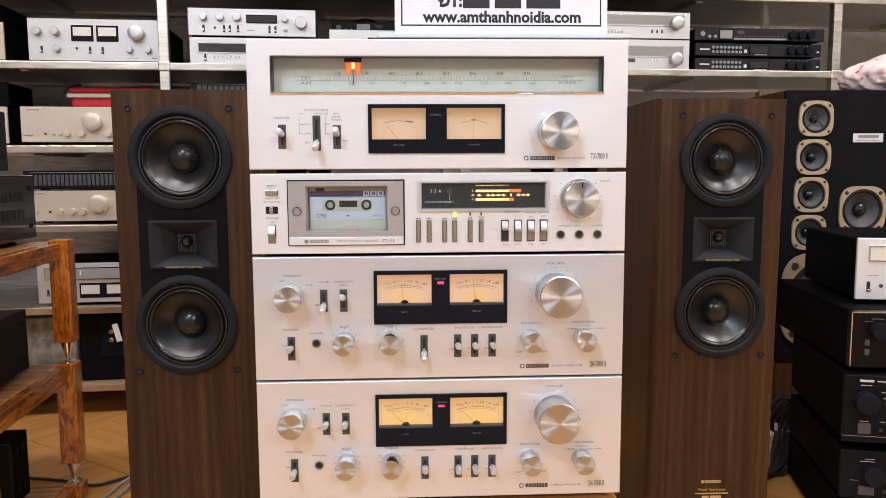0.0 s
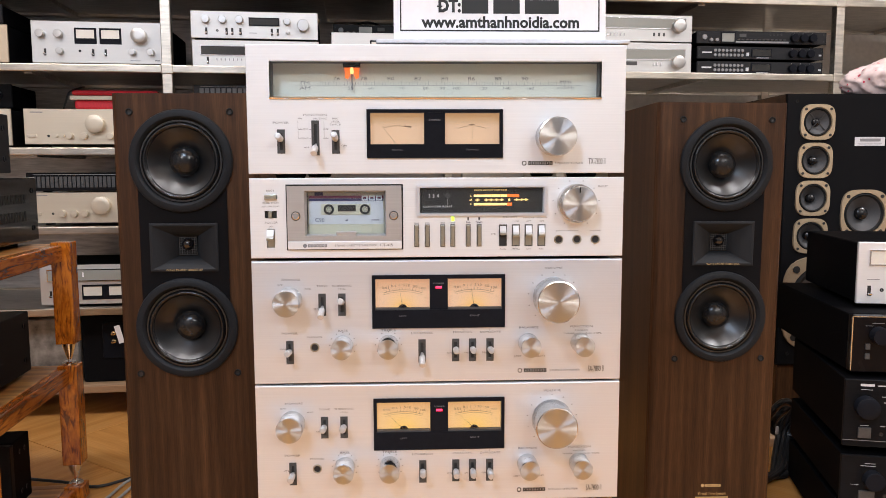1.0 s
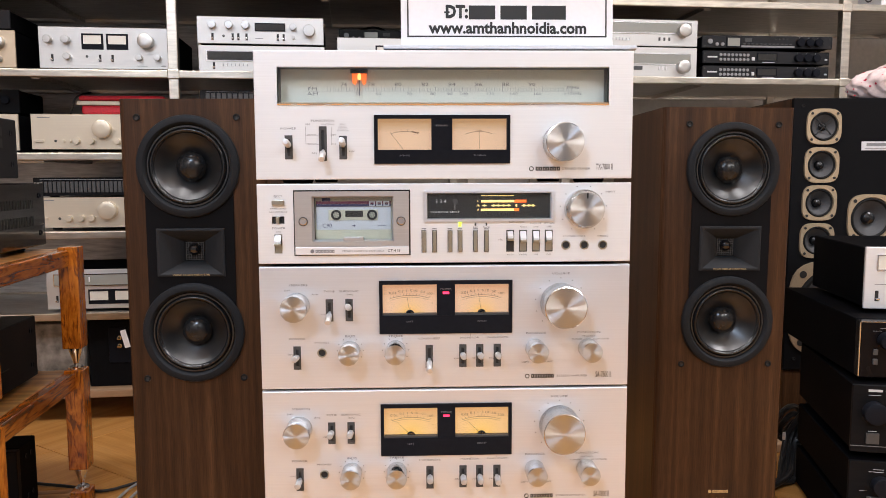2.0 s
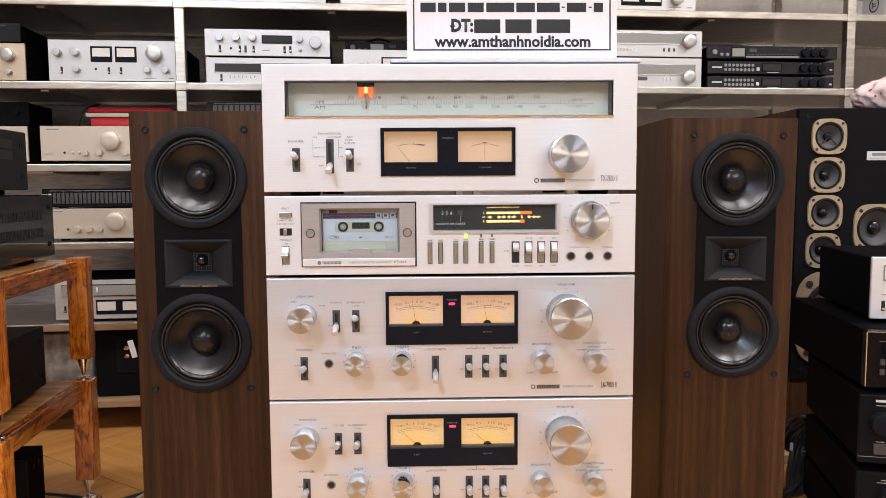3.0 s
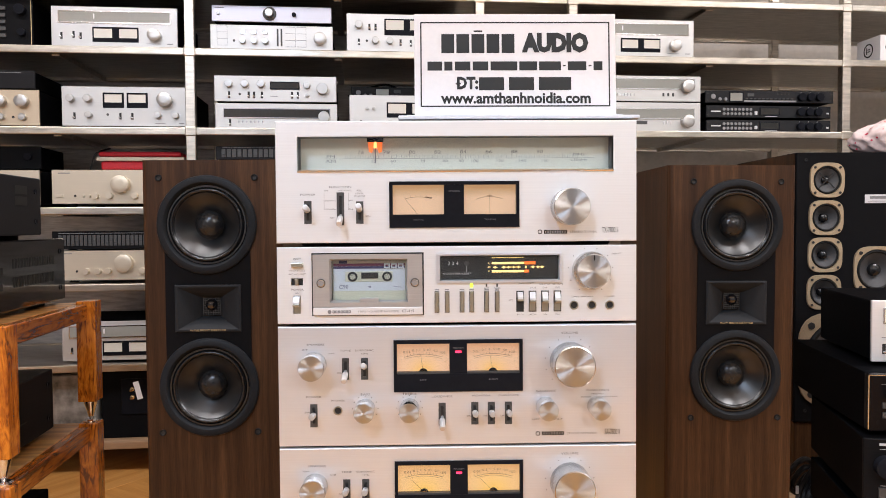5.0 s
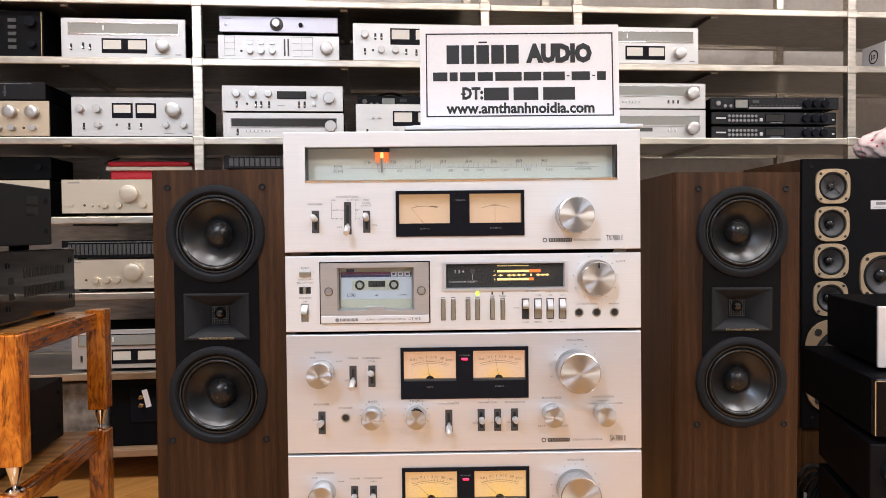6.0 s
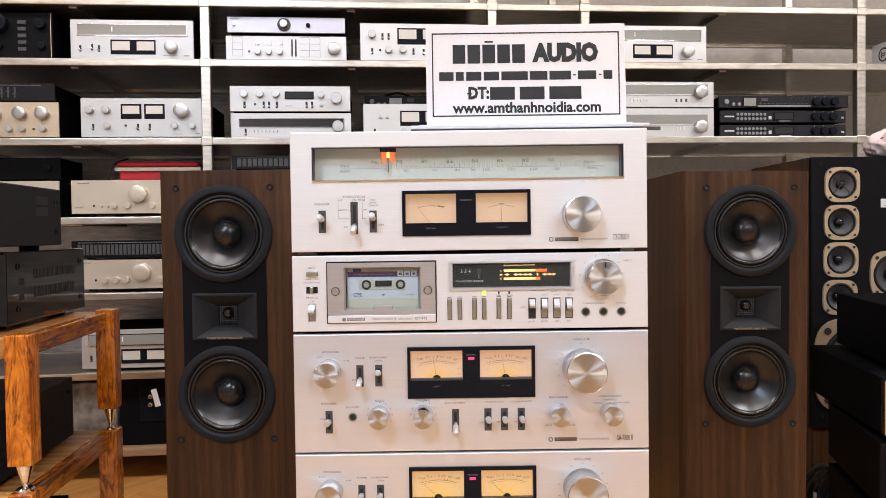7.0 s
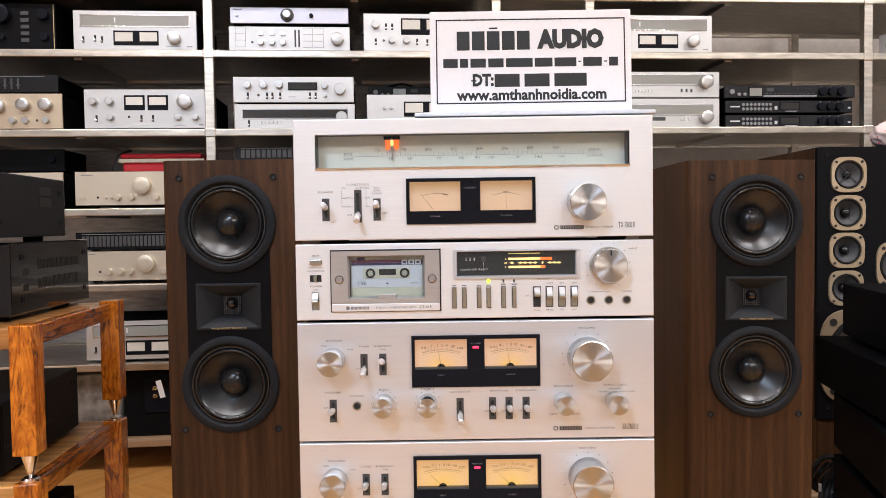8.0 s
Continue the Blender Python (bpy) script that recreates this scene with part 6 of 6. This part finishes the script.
black_amp(SIDE @ pose(0.215, 0.004, 0.1100), 0.43, 0.40, 0.0995, "black component on the floor under the dark stack", [("k", -0.15, 0.05, 0.015, 0.015, M_BEZEL), ("bar", -0.19, -0.15, 0.08, 0.081, M_PRINT_PALE)])

# ---- cables ----
c = thing("cable", "loose black power cable on the floor by the wooden rack", "cable")
part("cord", tube_bm([(-1.20, 1.12, FLOOR + 0.006), (-1.03, 1.075, FLOOR + 0.006), (-0.93, 1.05, FLOOR + 0.006), (-0.84, 1.02, FLOOR + 0.006), (-0.77, 1.07, FLOOR + 0.006), (-0.60, 1.20, FLOOR + 0.006), (-0.40, 1.25, FLOOR + 0.006)], 0.004), M_CABLE, c, smooth=True)
c = thing("cable", "two grey signal cables on the floor behind the speaker", "cable")
for dx in (0.0, 0.03):
    part("cord", tube_bm([(-0.80 + dx, 0.90, FLOOR + 0.005), (-0.785 + dx, 0.96, FLOOR + 0.005), (-0.765 + dx, 1.04, FLOOR + 0.012), (-0.70 + dx, 1.13, FLOOR + 0.018), (-0.58, 1.24 + dx, FLOOR + 0.005)], 0.0035), M_CABLE_GREY, c, smooth=True)
c = thing("cable_bundle", "tangled black cables hanging behind the dark stack", "cable")
random.seed(11)
for k in range(3):
    r, cx, cz = 0.042 - 0.008 * k, 0.972 + 0.012 * k, 0.232 - 0.016 * k
    loop = [(cx + r * math.cos(radians(a)), 1.085 + 0.012 * k + 0.01 * math.sin(radians(2 * a)), cz + 1.15 * r * math.sin(radians(a))) for a in range(0, 361, 30)]
    part("cord", tube_bm(loop, 0.0075), M_CABLE, c, smooth=True)
for k in range(6):
    x0 = 0.965 + 0.013 * k
    part("cord", tube_bm([(x0 + 0.04, 1.03, 0.33 - 0.015 * k), (x0 + 0.025, 1.06, 0.27 - 0.01 * k), (x0, 1.085, 0.20), (x0 - 0.03, 1.05, 0.145), (x0 - 0.06, 1.00, FLOOR + 0.012 + 0.008 * (k % 3)), (x0 - 0.11, 0.955 + 0.010 * k, FLOOR + 0.010), (x0 - 0.20, 0.93 + 0.012 * k, FLOOR + 0.010)], 0.0075), M_CABLE, c, smooth=True)
tie = part("white_plug", box(0.948, 0.956, 1.074, 1.080, 0.190, 0.212, 0.002), M_WHITE, c, "white cable end")
c = thing("cable", "thin black cable behind the upper components", "cable", SHELF)
part("cord", tube_bm([(0.50, 0.25, TB + 0.150), (0.58, 0.27, TB + 0.185), (0.64, 0.28, TB + 0.200), (0.69, 0.27, TB + 0.180)], 0.004), M_CABLE, c, smooth=True)
c = thing("cable", "thin black cable beside the red case", "cable", SHELF)
part("cord", tube_bm([(-0.37, 0.12, TC + 0.131), (-0.36, 0.11, TC + 0.15), (-0.345, 0.11, TC + 0.185), (-0.33, 0.2, TC + 0.21)], 0.003), M_CABLE, c, smooth=True)
c = thing("cable", "black cables coiled on top of a silver amplifier", "cable", SHELF)
part("cord", tube_bm([(-0.24, 0.25, TB + 0.142), (-0.20, 0.22, TB + 0.155), (-0.16, 0.24, TB + 0.148), (-0.11, 0.22, TB + 0.158), (-0.08, 0.26, TB + 0.144)], 0.006), M_CABLE, c, smooth=True)

# ---- room ----
S0, S1, D0, D1 = -2.6, 3.6, -5.2, 0.62


def slab(name, label, x0, x1, y0, y1, z0, z1, mat):
    ob = part(name, box(x0, x1, y0, y1, z0, z1), mat)
    ob.matrix_world = SHELF
    return tagged(ob, label, name.split("_")[0], "", "structure")


slab("wall_back", "beige plaster wall behind the shelving", S0, S1, D1, D1 + 0.12, FLOOR, CEILING, M_WALL)
slab("wall_left", "grey plaster side wall", S0 - 0.12, S0, D0, D1 + 0.12, FLOOR, CEILING, M_WALL_WHITE)
slab("wall_right", "grey plaster side wall", S1, S1 + 0.12, D0, D1 + 0.12, FLOOR, CEILING, M_WALL_WHITE)
slab("wall_front", "grey plaster wall facing the shelving", S0, S1, D0 - 0.12, D0, FLOOR, CEILING, M_WALL_WHITE)
slab("ceiling", "plain white ceiling", S0 - 0.12, S1 + 0.12, D0 - 0.12, D1 + 0.12, CEILING, CEILING + 0.1, M_CEIL)
sheet = thing("backing_sheet", "dark grey sheet backing of the shelving", "panel", SHELF)
part("sheet", box(-1.75, 0.96, 0.502, 0.512, FLOOR, 2.2), M_BACKSHEET, sheet)
floor = slab("floor", "glossy floor of wood-look tiles, orange-brown", S0 - 0.12, S1 + 0.12, D0 - 0.12, D1 + 0.12, FLOOR - 0.1, FLOOR - 0.004, M_GROUT)
for lx, ly, watts, tone, long in LAMPS:
    f = thing("ceiling_light", "white ceiling light with a long tube", "lamp", pose(lx, ly, CEILING, 0, 0, 4.9), "ceiling lights")
    part("housing", box(-long / 2 - 0.02, long / 2 + 0.02, -0.09, 0.09, -0.075, -0.001, 0.004), M_CEIL, f)
    part("diffuser", box(-long / 2, long / 2, -0.08, 0.08, -0.082, -0.0752), M_DIFF, f)
tile_mesh = None
TS = 0.50
for i in range(-14, 14):
    for j in range(-14, 14):
        u, v = (i + 0.5) * TS, (j + 0.5) * TS
        a = radians(50)
        x, y = 0.55 + u * math.cos(a) - v * math.sin(a), -2.3 + u * math.sin(a) + v * math.cos(a)
        if not (S0 - 0.2 < x < S1 + 0.2 and D0 - 0.2 < y < D1 + 0.2):
            continue
        if tile_mesh is None:
            t = part("tile", box(-TS / 2 + 0.0015, TS / 2 - 0.0015, -TS / 2 + 0.0015, TS / 2 - 0.0015, -0.004, 0.0, 0.0008, 1), M_TILE, floor)
            tile_mesh = t.data
        else:
            t = new("tile", tile_mesh)
            t.parent = floor
        t.matrix_basis = pose(x, y, FLOOR, 0, 0, 50 + 90 * ((i + j) % 2))
